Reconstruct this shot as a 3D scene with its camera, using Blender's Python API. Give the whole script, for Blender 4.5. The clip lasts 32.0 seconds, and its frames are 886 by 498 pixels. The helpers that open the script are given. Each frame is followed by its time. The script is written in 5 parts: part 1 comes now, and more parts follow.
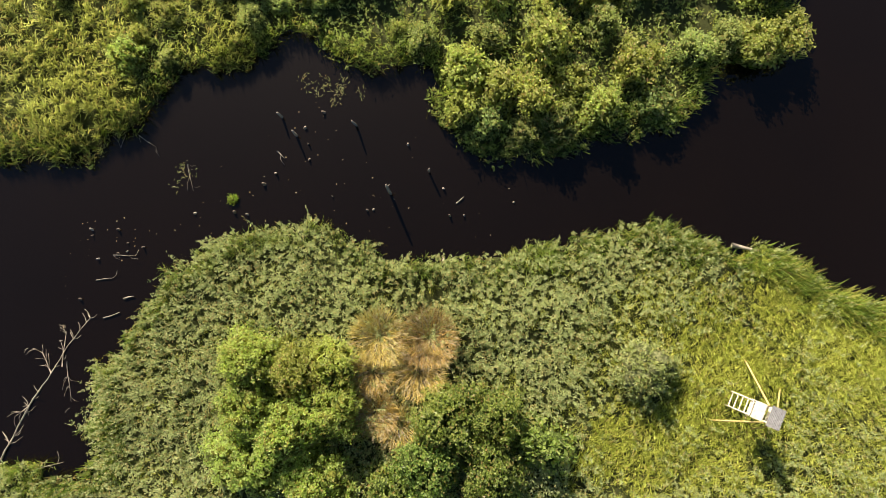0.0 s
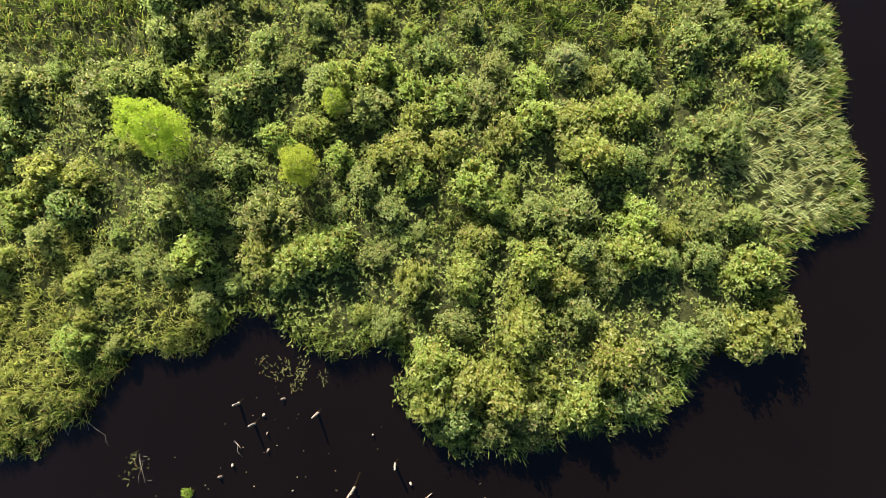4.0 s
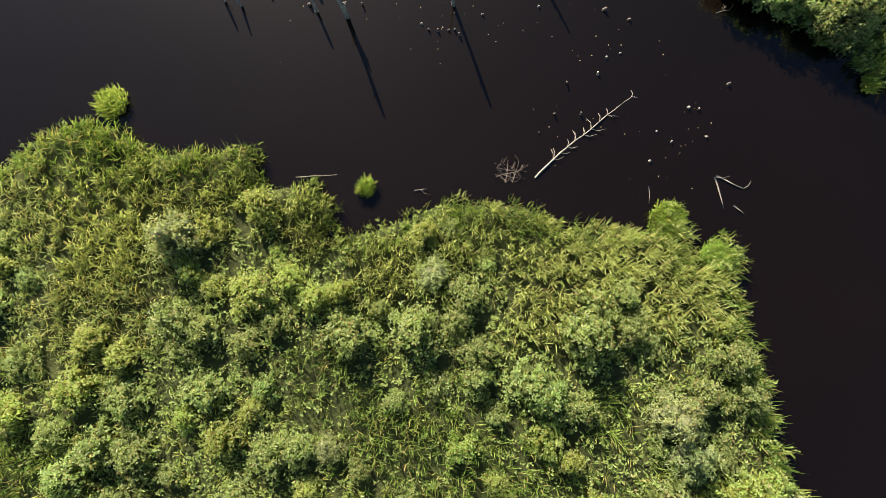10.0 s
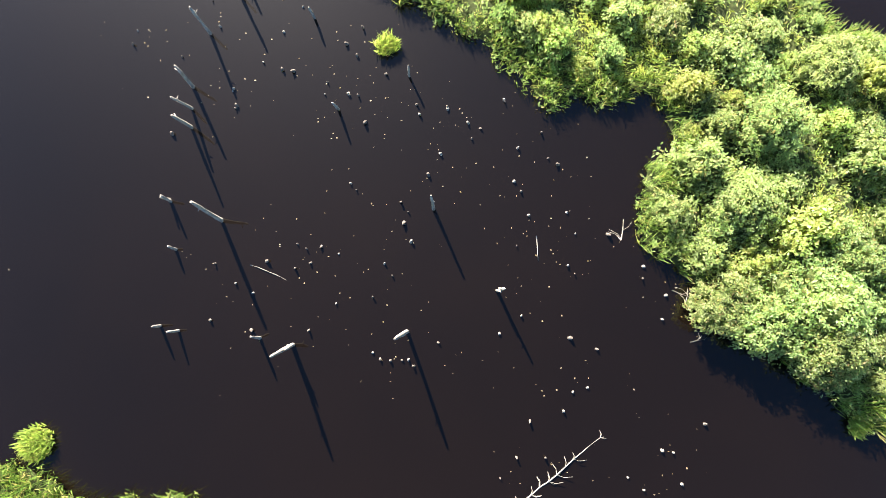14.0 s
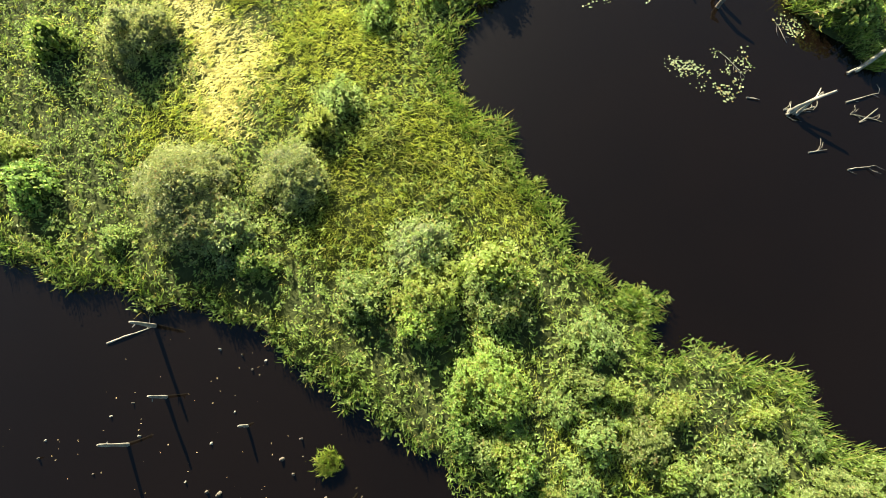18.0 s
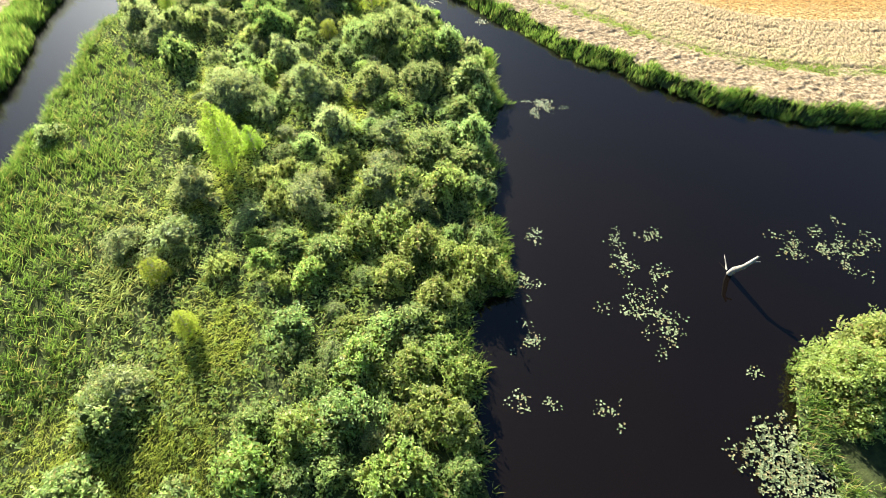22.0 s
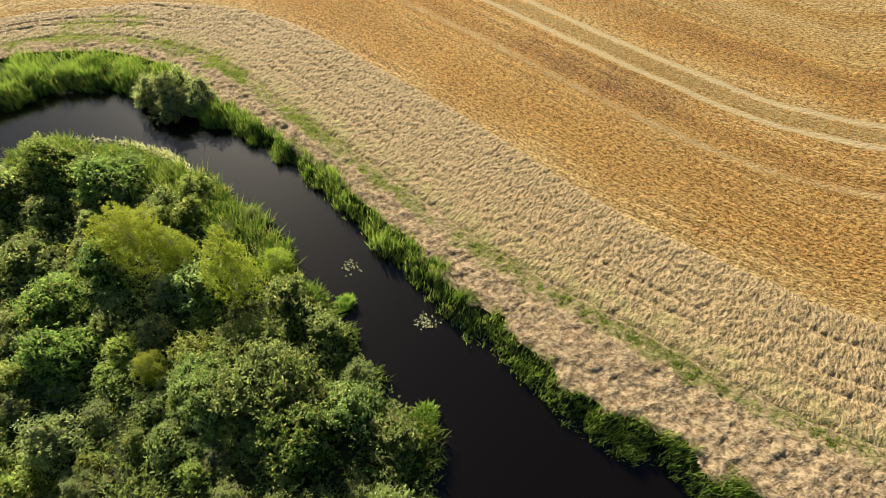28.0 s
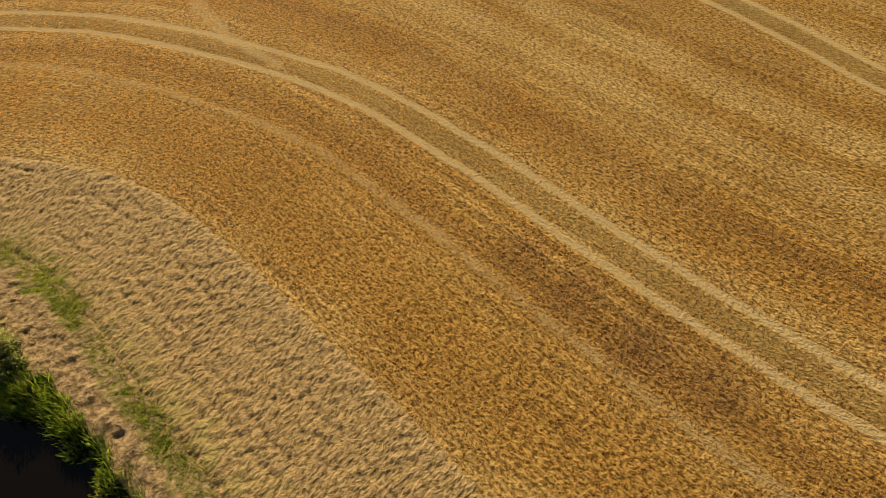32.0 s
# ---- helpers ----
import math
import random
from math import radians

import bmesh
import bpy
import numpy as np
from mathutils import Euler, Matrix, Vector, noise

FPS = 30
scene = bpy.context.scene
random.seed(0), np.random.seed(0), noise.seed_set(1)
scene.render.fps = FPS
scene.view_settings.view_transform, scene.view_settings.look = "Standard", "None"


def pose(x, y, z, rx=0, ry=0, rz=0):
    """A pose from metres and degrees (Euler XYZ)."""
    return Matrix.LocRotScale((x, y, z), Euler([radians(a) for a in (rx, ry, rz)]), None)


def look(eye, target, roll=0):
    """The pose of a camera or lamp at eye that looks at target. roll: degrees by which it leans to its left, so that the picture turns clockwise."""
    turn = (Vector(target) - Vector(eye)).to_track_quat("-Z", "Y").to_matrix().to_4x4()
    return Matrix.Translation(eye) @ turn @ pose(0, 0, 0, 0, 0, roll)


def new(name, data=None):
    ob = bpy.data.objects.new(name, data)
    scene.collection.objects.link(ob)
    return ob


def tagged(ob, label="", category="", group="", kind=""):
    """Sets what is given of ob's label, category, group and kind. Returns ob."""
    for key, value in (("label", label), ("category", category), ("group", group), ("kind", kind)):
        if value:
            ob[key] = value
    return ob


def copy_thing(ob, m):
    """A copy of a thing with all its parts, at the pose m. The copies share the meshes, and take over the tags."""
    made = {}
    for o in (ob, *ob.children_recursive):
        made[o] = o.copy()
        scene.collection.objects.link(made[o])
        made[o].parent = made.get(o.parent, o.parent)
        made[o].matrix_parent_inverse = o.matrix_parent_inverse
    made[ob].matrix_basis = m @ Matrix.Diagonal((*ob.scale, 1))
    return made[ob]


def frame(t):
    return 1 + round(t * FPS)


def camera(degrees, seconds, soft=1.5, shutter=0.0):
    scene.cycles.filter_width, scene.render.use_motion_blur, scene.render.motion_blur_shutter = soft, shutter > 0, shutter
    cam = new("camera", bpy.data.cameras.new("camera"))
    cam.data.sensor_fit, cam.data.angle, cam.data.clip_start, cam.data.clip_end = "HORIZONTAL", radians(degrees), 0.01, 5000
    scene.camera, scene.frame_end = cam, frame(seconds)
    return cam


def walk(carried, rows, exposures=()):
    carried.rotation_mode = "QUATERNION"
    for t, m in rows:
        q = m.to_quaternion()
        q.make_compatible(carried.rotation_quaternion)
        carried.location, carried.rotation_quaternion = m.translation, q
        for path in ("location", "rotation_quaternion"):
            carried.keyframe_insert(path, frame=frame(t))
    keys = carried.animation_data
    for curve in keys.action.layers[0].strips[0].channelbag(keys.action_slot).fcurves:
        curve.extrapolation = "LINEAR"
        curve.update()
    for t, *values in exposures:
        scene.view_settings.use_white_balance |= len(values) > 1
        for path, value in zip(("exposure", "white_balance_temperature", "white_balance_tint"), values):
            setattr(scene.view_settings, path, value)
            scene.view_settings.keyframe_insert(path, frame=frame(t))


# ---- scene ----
cam = camera(78.8, 32.0, soft=0.7)
METRES, EYE, TILT, LEAN, TURN = 140.0, 28.9, 0.0, 0.0, 0.0
ROWS = [
    (0.0, 0.0, 0.0, 0.0, -25.19, -86.68, 1.56),
    (0.5, 0.007, 0.0117, -0.001, -25.26, -86.69, 1.57),
    (1.0, 0.014, 0.0234, -0.0019, -25.33, -86.71, 1.54),
    (1.5, 0.0211, 0.0351, -0.0027, -25.39, -86.74, 1.54),
    (2.0, 0.0282, 0.0469, -0.0034, -25.46, -86.83, 1.54),
    (2.5, 0.0353, 0.0586, -0.004, -25.55, -86.85, 1.56),
    (3.0, 0.0425, 0.0706, -0.0047, -25.62, -86.94, 1.52),
    (3.5, 0.05, 0.0823, -0.0057, -25.57, -86.93, 1.53),
    (5.5, 0.0798, 0.129, -0.0099, -25.5, -86.79, 1.54),
    (6.0, 0.0872, 0.1405, -0.0108, -25.34, -86.63, 1.53),
    (6.5, 0.0947, 0.1521, -0.0118, -25.07, -86.42, 1.48),
    (7.0, 0.1022, 0.1638, -0.0128, -25.07, -86.25, 1.44),
    (7.5, 0.1098, 0.1755, -0.0138, -25.05, -86.05, 1.44),
    (8.0, 0.1174, 0.1871, -0.0147, -25.04, -85.87, 1.4),
    (8.5, 0.1246, 0.1983, -0.0154, -25.05, -85.78, 1.35),
    (9.0, 0.1318, 0.2098, -0.0159, -25.11, -85.57, 1.27),
    (9.5, 0.1393, 0.2216, -0.0162, -25.19, -85.42, 1.33),
    (10.0, 0.1467, 0.2333, -0.0163, -25.28, -85.2, 1.32),
    (10.5, 0.154, 0.245, -0.0163, -25.38, -84.92, 1.29),
    (11.0, 0.1618, 0.257, -0.017, -25.47, -84.78, 1.33),
    (11.5, 0.1696, 0.2692, -0.018, -25.56, -84.64, 1.28),
    (12.0, 0.1774, 0.2812, -0.0191, -25.63, -84.47, 1.25),
    (12.5, 0.1854, 0.2936, -0.0197, -25.7, -84.49, 1.19),
    (13.0, 0.1931, 0.3056, -0.02, -25.68, -84.26, 1.16),
    (13.5, 0.2014, 0.3181, -0.0207, -25.69, -84.13, 1.17),
    (15.5, 0.2342, 0.367, -0.0227, -25.86, -83.39, 1.24),
    (16.0, 0.2423, 0.3794, -0.0233, -25.88, -82.06, 1.23),
    (16.5, 0.2502, 0.3918, -0.0241, -25.95, -80.27, 1.2),
    (17.0, 0.2582, 0.404, -0.025, -26.01, -78.77, 1.17),
    (17.5, 0.2666, 0.4168, -0.0257, -26.05, -77.59, 1.16),
    (18.0, 0.2747, 0.4291, -0.0265, -26.11, -76.24, 1.09),
    (18.5, 0.2831, 0.442, -0.0269, -26.12, -74.85, 1.02),
    (19.0, 0.292, 0.4551, -0.027, -26.16, -72.36, 1.02),
    (19.5, 0.3012, 0.4686, -0.027, -26.2, -68.14, 0.97),
    (20.0, 0.3105, 0.4824, -0.0275, -26.16, -63.78, 0.95),
    (20.5, 0.3202, 0.4968, -0.0285, -26.19, -59.53, 0.92),
    (21.0, 0.3304, 0.5117, -0.0298, -26.22, -54.94, 0.92),
    (21.5, 0.34, 0.5257, -0.0314, -26.25, -52.54, 0.96),
    (22.0, 0.3495, 0.5398, -0.0328, -26.31, -52.5, 0.98),
    (22.5, 0.3592, 0.5542, -0.0338, -26.32, -52.29, 0.99),
    (23.0, 0.3688, 0.5683, -0.0346, -26.34, -51.66, 0.99),
    (23.5, 0.3783, 0.5825, -0.0352, -26.39, -51.67, 1.03),
    (24.0, 0.3879, 0.5968, -0.0355, -26.45, -51.69, 1.02),
    (24.5, 0.3976, 0.611, -0.0354, -26.5, -51.74, 1.06),
    (25.0, 0.4075, 0.6255, -0.0354, -26.57, -51.81, 1.08),
    (25.5, 0.4175, 0.6399, -0.0363, -26.62, -51.82, 1.12),
    (27.5, 0.457, 0.6977, -0.0406, -26.79, -51.84, 1.08),
    (28.0, 0.467, 0.7127, -0.0417, -26.8, -51.89, 1.11),
    (28.5, 0.4768, 0.7277, -0.0425, -26.8, -51.96, 1.11),
    (29.0, 0.4867, 0.7426, -0.0432, -26.8, -51.95, 1.13),
    (29.5, 0.497, 0.7577, -0.0435, -26.81, -52.1, 1.12),
    (30.0, 0.5075, 0.7727, -0.0437, -26.79, -52.17, 1.17),
    (30.5, 0.5178, 0.7878, -0.0441, -26.81, -52.27, 1.13),
    (31.0, 0.5286, 0.8027, -0.0447, -26.79, -52.37, 1.15),
    (31.5, 0.5393, 0.8178, -0.0458, -26.81, -52.47, 1.17),
    (32.0, 0.5501, 0.8331, -0.0477, -26.79, -52.61, 1.16),
]
walk(cam, [(t, pose(0, 0, EYE, TILT, LEAN, TURN) @ pose(METRES * x, METRES * y, METRES * z, 90 + pitch, roll, yaw)) for t, x, y, z, yaw, pitch, roll in ROWS], exposures=[(0.0, 1.4, 6800, 16), (3.0, 1.62, 6400, 17), (6.0, 1.7, 6200, 17), (8.0, 1.65, 6300, 17), (11.0, 1.85, 6000, 15), (13.0, 2.6, 5700, 15), (16.0, 3.0, 6000, 7), (17.0, 2.48, 6200, 3), (18.0, 2.02, 6500, 0), (19.0, 2.08, 6500, 1), (22.0, 1.95, 5650, 6), (24.0, 1.85, 5550, 10), (25.5, 1.68, 5550, 10), (28.0, 0.9, 6400, 7), (30.0, 0.28, 8000, 11), (32.0, 0.14, 9600, 12)])

# ---- light ----
SUN_AZ, SUN_EL = 87.0, 28.0
world = bpy.data.worlds.new("sky")
scene.world = world
world.use_nodes = True
wn = world.node_tree.nodes
sky = wn.new("ShaderNodeTexSky")
sky.sky_type, sky.sun_disc = "NISHITA", False
sky.sun_elevation, sky.sun_rotation = radians(SUN_EL), radians(90 - SUN_AZ)
sky.air_density, sky.dust_density, sky.ozone_density = 1.4, 1.3, 5.0
world.node_tree.links.new(sky.outputs[0], wn["Background"].inputs[0])
wn["Background"].inputs[1].default_value = 0.038
sun_data = bpy.data.lights.new("sun", "SUN")
sun_data.energy, sun_data.angle, sun_data.color = 5.0, radians(0.55), (1.0, 0.88, 0.68)
sun = new("sun", sun_data)
sun_way = Vector((math.cos(radians(SUN_AZ)) * math.cos(radians(SUN_EL)), math.sin(radians(SUN_AZ)) * math.cos(radians(SUN_EL)), math.sin(radians(SUN_EL))))
sun.matrix_world = look(sun_way * 300, (0, 0, 0))

rng = np.random.default_rng(7)


# ---- materials ----
class Nodes:
    """Short hand for a node material."""

    def __init__(self, name):
        self.mat = bpy.data.materials.new(name)
        self.mat.use_nodes = True
        self.tree = self.mat.node_tree
        self.bsdf = self.tree.nodes["Principled BSDF"]
        self.out = self.tree.nodes["Material Output"]

    def add(self, kind, noise_dimensions="", data_type="", blend_type="", operation="", use_clamp=False, interpolation_type="", attribute_name=""):
        node = self.tree.nodes.new(kind)
        if noise_dimensions:
            node.noise_dimensions = noise_dimensions
        if data_type:
            node.data_type, node.blend_type = data_type, blend_type
        if operation:
            node.operation, node.use_clamp = operation, use_clamp
        if interpolation_type:
            node.interpolation_type = interpolation_type
        if attribute_name:
            node.attribute_name = attribute_name
        return node

    def link(self, a, b):
        self.tree.links.new(a, b)

    def noise(self, scale, detail=3.0, rough=0.6, coords=None):
        node = self.add("ShaderNodeTexNoise")
        node.inputs["Scale"].default_value, node.inputs["Detail"].default_value, node.inputs["Roughness"].default_value = scale, detail, rough
        self.link(coords if coords else self.position(), node.inputs["Vector"])
        return node.outputs[0]

    def position(self):
        return self.add("ShaderNodeNewGeometry").outputs["Position"]

    def local(self):
        return self.add("ShaderNodeTexCoord").outputs["Object"]

    def attribute(self, name):
        return self.add("ShaderNodeAttribute", attribute_name=name).outputs["Fac"]

    def ramp(self, value, stops):
        node = self.add("ShaderNodeValToRGB")
        el = node.color_ramp.elements
        while len(el) < len(stops):
            el.new(0.5)
        for e, (at, colour) in zip(el, stops):
            e.position, e.color = at, (*colour, 1)
        self.link(value, node.inputs[0])
        return node.outputs[0]

    def mix(self, fac, a, b, mode="MIX"):
        node = self.add("ShaderNodeMix", data_type="RGBA", blend_type=mode)
        for key, value in ((0, fac), (6, a), (7, b)):
            if isinstance(value, bpy.types.NodeSocket):
                self.link(value, node.inputs[key])
            else:
                node.inputs[key].default_value = value if key == 0 else (*value, 1)
        return node.outputs[2]

    def maths(self, op, a, b=0.0, clamp=False):
        node = self.add("ShaderNodeMath", operation=op, use_clamp=clamp)
        for key, value in ((0, a), (1, b)):
            if isinstance(value, bpy.types.NodeSocket):
                self.link(value, node.inputs[key])
            else:
                node.inputs[key].default_value = value
        return node.outputs[0]

    def span(self, value, low, high, to_low=0.0, to_high=1.0):
        node = self.add("ShaderNodeMapRange", interpolation_type="SMOOTHSTEP")
        self.link(value, node.inputs[0])
        for key, v in zip((1, 2, 3, 4), (low, high, to_low, to_high)):
            node.inputs[key].default_value = v
        return node.outputs[0]

    def bump(self, height, strength, distance):
        node = self.add("ShaderNodeBump")
        node.inputs["Strength"].default_value, node.inputs["Distance"].default_value = strength, distance
        self.link(height, node.inputs["Height"])
        self.link(node.outputs[0], self.bsdf.inputs["Normal"])

    def done(self, colour, rough=0.8, spec=0.3):
        if isinstance(colour, bpy.types.NodeSocket):
            self.link(colour, self.bsdf.inputs["Base Color"])
        else:
            self.bsdf.inputs["Base Color"].default_value = (*colour, 1)
        self.bsdf.inputs["Roughness"].default_value = rough
        self.bsdf.inputs["Specular IOR Level"].default_value = spec
        return self.mat


def leaf_material(name, dark, mid, light, dry=(0.26, 0.19, 0.08), dryness=0.06, through_light=0.4, rough=0.5, sheen=0.35):
    n = Nodes(name)
    island = n.add("ShaderNodeNewGeometry").outputs["Random Per Island"]
    colour = n.ramp(island, [(0.0, dark), (0.4, mid), (0.9 - dryness, light), (1.0 - dryness, dry)])
    patch = n.span(n.noise(0.35, 4.0), 0.35, 0.7)
    colour = n.mix(n.maths("MULTIPLY", patch, 0.45), colour, light)
    each = n.add("ShaderNodeObjectInfo").outputs["Random"]
    hsv = n.add("ShaderNodeHueSaturation")
    n.link(n.maths("ADD", n.maths("MULTIPLY", each, 0.035), 0.4825), hsv.inputs["Hue"])
    n.link(n.maths("ADD", n.maths("MULTIPLY", each, 0.24), 0.88), hsv.inputs["Value"])
    colour = n.mix(1.0, colour, (1.25, 1.25, 1.25), "MULTIPLY")
    n.link(colour, hsv.inputs["Color"])
    n.done(hsv.outputs[0], rough, sheen)
    glow = n.add("ShaderNodeBsdfTranslucent")
    warm = n.mix(0.3, hsv.outputs[0], (1.0, 1.0, 0.25), "MULTIPLY")
    gain = n.mix(1.0, warm, (1.8, 1.8, 1.8), "MULTIPLY")
    n.link(gain, glow.inputs[0])
    both = n.add("ShaderNodeMixShader")
    both.inputs[0].default_value = through_light
    n.link(n.bsdf.outputs[0], both.inputs[1])
    n.link(glow.outputs[0], both.inputs[2])
    n.link(both.outputs[0], n.out.inputs[0])
    return n.mat


LEAF = {
    "w": leaf_material("willow_leaf", (0.07, 0.1, 0.03), (0.178, 0.236, 0.076), (0.32, 0.375, 0.16), through_light=0.6, rough=0.42, sheen=0.5),
    "y": leaf_material("yellow_green_leaf", (0.082, 0.118, 0.028), (0.206, 0.264, 0.066), (0.35, 0.398, 0.138), through_light=0.6, rough=0.42, sheen=0.5),
    "g": leaf_material("dark_green_leaf", (0.045, 0.078, 0.02), (0.13, 0.19, 0.045), (0.255, 0.32, 0.098), through_light=0.58, rough=0.42, sheen=0.5),
    "s": leaf_material("grey_willow_leaf", (0.095, 0.122, 0.046), (0.195, 0.232, 0.09), (0.315, 0.35, 0.165), through_light=0.55, rough=0.4, sheen=0.6),
    "b": leaf_material("birch_leaf", (0.1, 0.14, 0.014), (0.238, 0.296, 0.034), (0.355, 0.412, 0.068), dryness=0.02, through_light=0.5),
}
HERB = leaf_material("herb_leaf", (0.042, 0.066, 0.016), (0.132, 0.178, 0.044), (0.27, 0.315, 0.092), dryness=0.025)
HERB_GREY = leaf_material("willowherb_leaf", (0.055, 0.085, 0.033), (0.185, 0.235, 0.095), (0.37, 0.42, 0.21), dryness=0.12)
REED = leaf_material("reed_blade", (0.028, 0.052, 0.009), (0.085, 0.13, 0.018), (0.18, 0.225, 0.045), dryness=0.1)
BANK_REED = leaf_material("bank_reed_blade", (0.028, 0.058, 0.009), (0.1, 0.158, 0.022), (0.255, 0.305, 0.065), dryness=0.06, through_light=0.42)
BROWN_REED = leaf_material("browning_reed_blade", (0.07, 0.084, 0.026), (0.165, 0.185, 0.062), (0.29, 0.31, 0.12), dryness=0.15)
PALE_REED = leaf_material("pale_reed_blade", (0.08, 0.11, 0.026), (0.222, 0.282, 0.075), (0.39, 0.45, 0.165), dryness=0.03)
GRASS = leaf_material("meadow_grass", (0.155, 0.2, 0.032), (0.27, 0.325, 0.06), (0.41, 0.44, 0.115), dryness=0.04)
TUSSOCK = leaf_material("tussock_blade", (0.075, 0.13, 0.02), (0.16, 0.25, 0.042), (0.29, 0.37, 0.085), dryness=0.05)
DRY = leaf_material("dry_grass", (0.3, 0.29, 0.13), (0.52, 0.49, 0.25), (0.7, 0.67, 0.42), (0.36, 0.36, 0.14), 0.2)
PAD = leaf_material("floating_leaf", (0.08, 0.11, 0.04), (0.18, 0.21, 0.09), (0.31, 0.34, 0.18), dryness=0.15, through_light=0.1)


def bark_material(name, dark, light, scale):
    n = Nodes(name)
    colour = n.ramp(n.noise(scale, 5.0, 0.7, n.local()), [(0.3, dark), (0.62, light)])
    n.bump(n.noise(scale * 2.5, 4.0, 0.6, n.local()), 0.5, 0.02)
    return n.done(colour, 0.85, 0.2)


BARK = bark_material("brown_bark", (0.05, 0.035, 0.02), (0.16, 0.12, 0.08), 9)
PALE_BARK = bark_material("birch_bark", (0.12, 0.1, 0.08), (0.55, 0.52, 0.46), 6)
DEADWOOD = bark_material("bleached_deadwood", (0.1, 0.085, 0.07), (0.42, 0.38, 0.31), 5)
WET_WOOD = bark_material("dark_wet_wood", (0.03, 0.024, 0.02), (0.24, 0.2, 0.16), 7)
POLE = bark_material("peeled_pole", (0.3, 0.22, 0.08), (0.58, 0.47, 0.2), 5)
BOARD = bark_material("weathered_board", (0.4, 0.38, 0.32), (0.78, 0.74, 0.64), 4)
ROOF = bark_material("grey_roofing_sheet", (0.16, 0.17, 0.18), (0.3, 0.3, 0.31), 5)


def water_material():
    n = Nodes("peat_water")
    murk = n.ramp(n.noise(0.06, 3.0), [(0.35, (0.003, 0.0017, 0.0009)), (0.7, (0.0042, 0.0023, 0.0011))])
    wave = n.noise(3.5, 2.0, 0.5)
    calm = n.span(n.noise(0.05, 2.0), 0.45, 0.7, 0.1, 1.0)
    n.bump(n.maths("MULTIPLY", wave, calm), 0.12, 0.02)
    m = n.done(murk, 0.04, 0.5)
    n.bsdf.inputs["IOR"].default_value = 1.33
    # wind ripples spread the sun's sheen
    n.bsdf.inputs["Coat Weight"].default_value, n.bsdf.inputs["Coat Roughness"].default_value, n.bsdf.inputs["Coat IOR"].default_value = 0.15, 0.48, 1.33
    return m


def ground_material():
    n = Nodes("marsh_soil")
    colour = n.ramp(n.noise(1.6, 6.0, 0.7), [(0.3, (0.022, 0.027, 0.011)), (0.5, (0.048, 0.057, 0.02)), (0.7, (0.085, 0.095, 0.032))])
    n.bump(n.noise(6.0, 4.0), 0.8, 0.08)
    return n.done(colour, 0.95, 0.1)


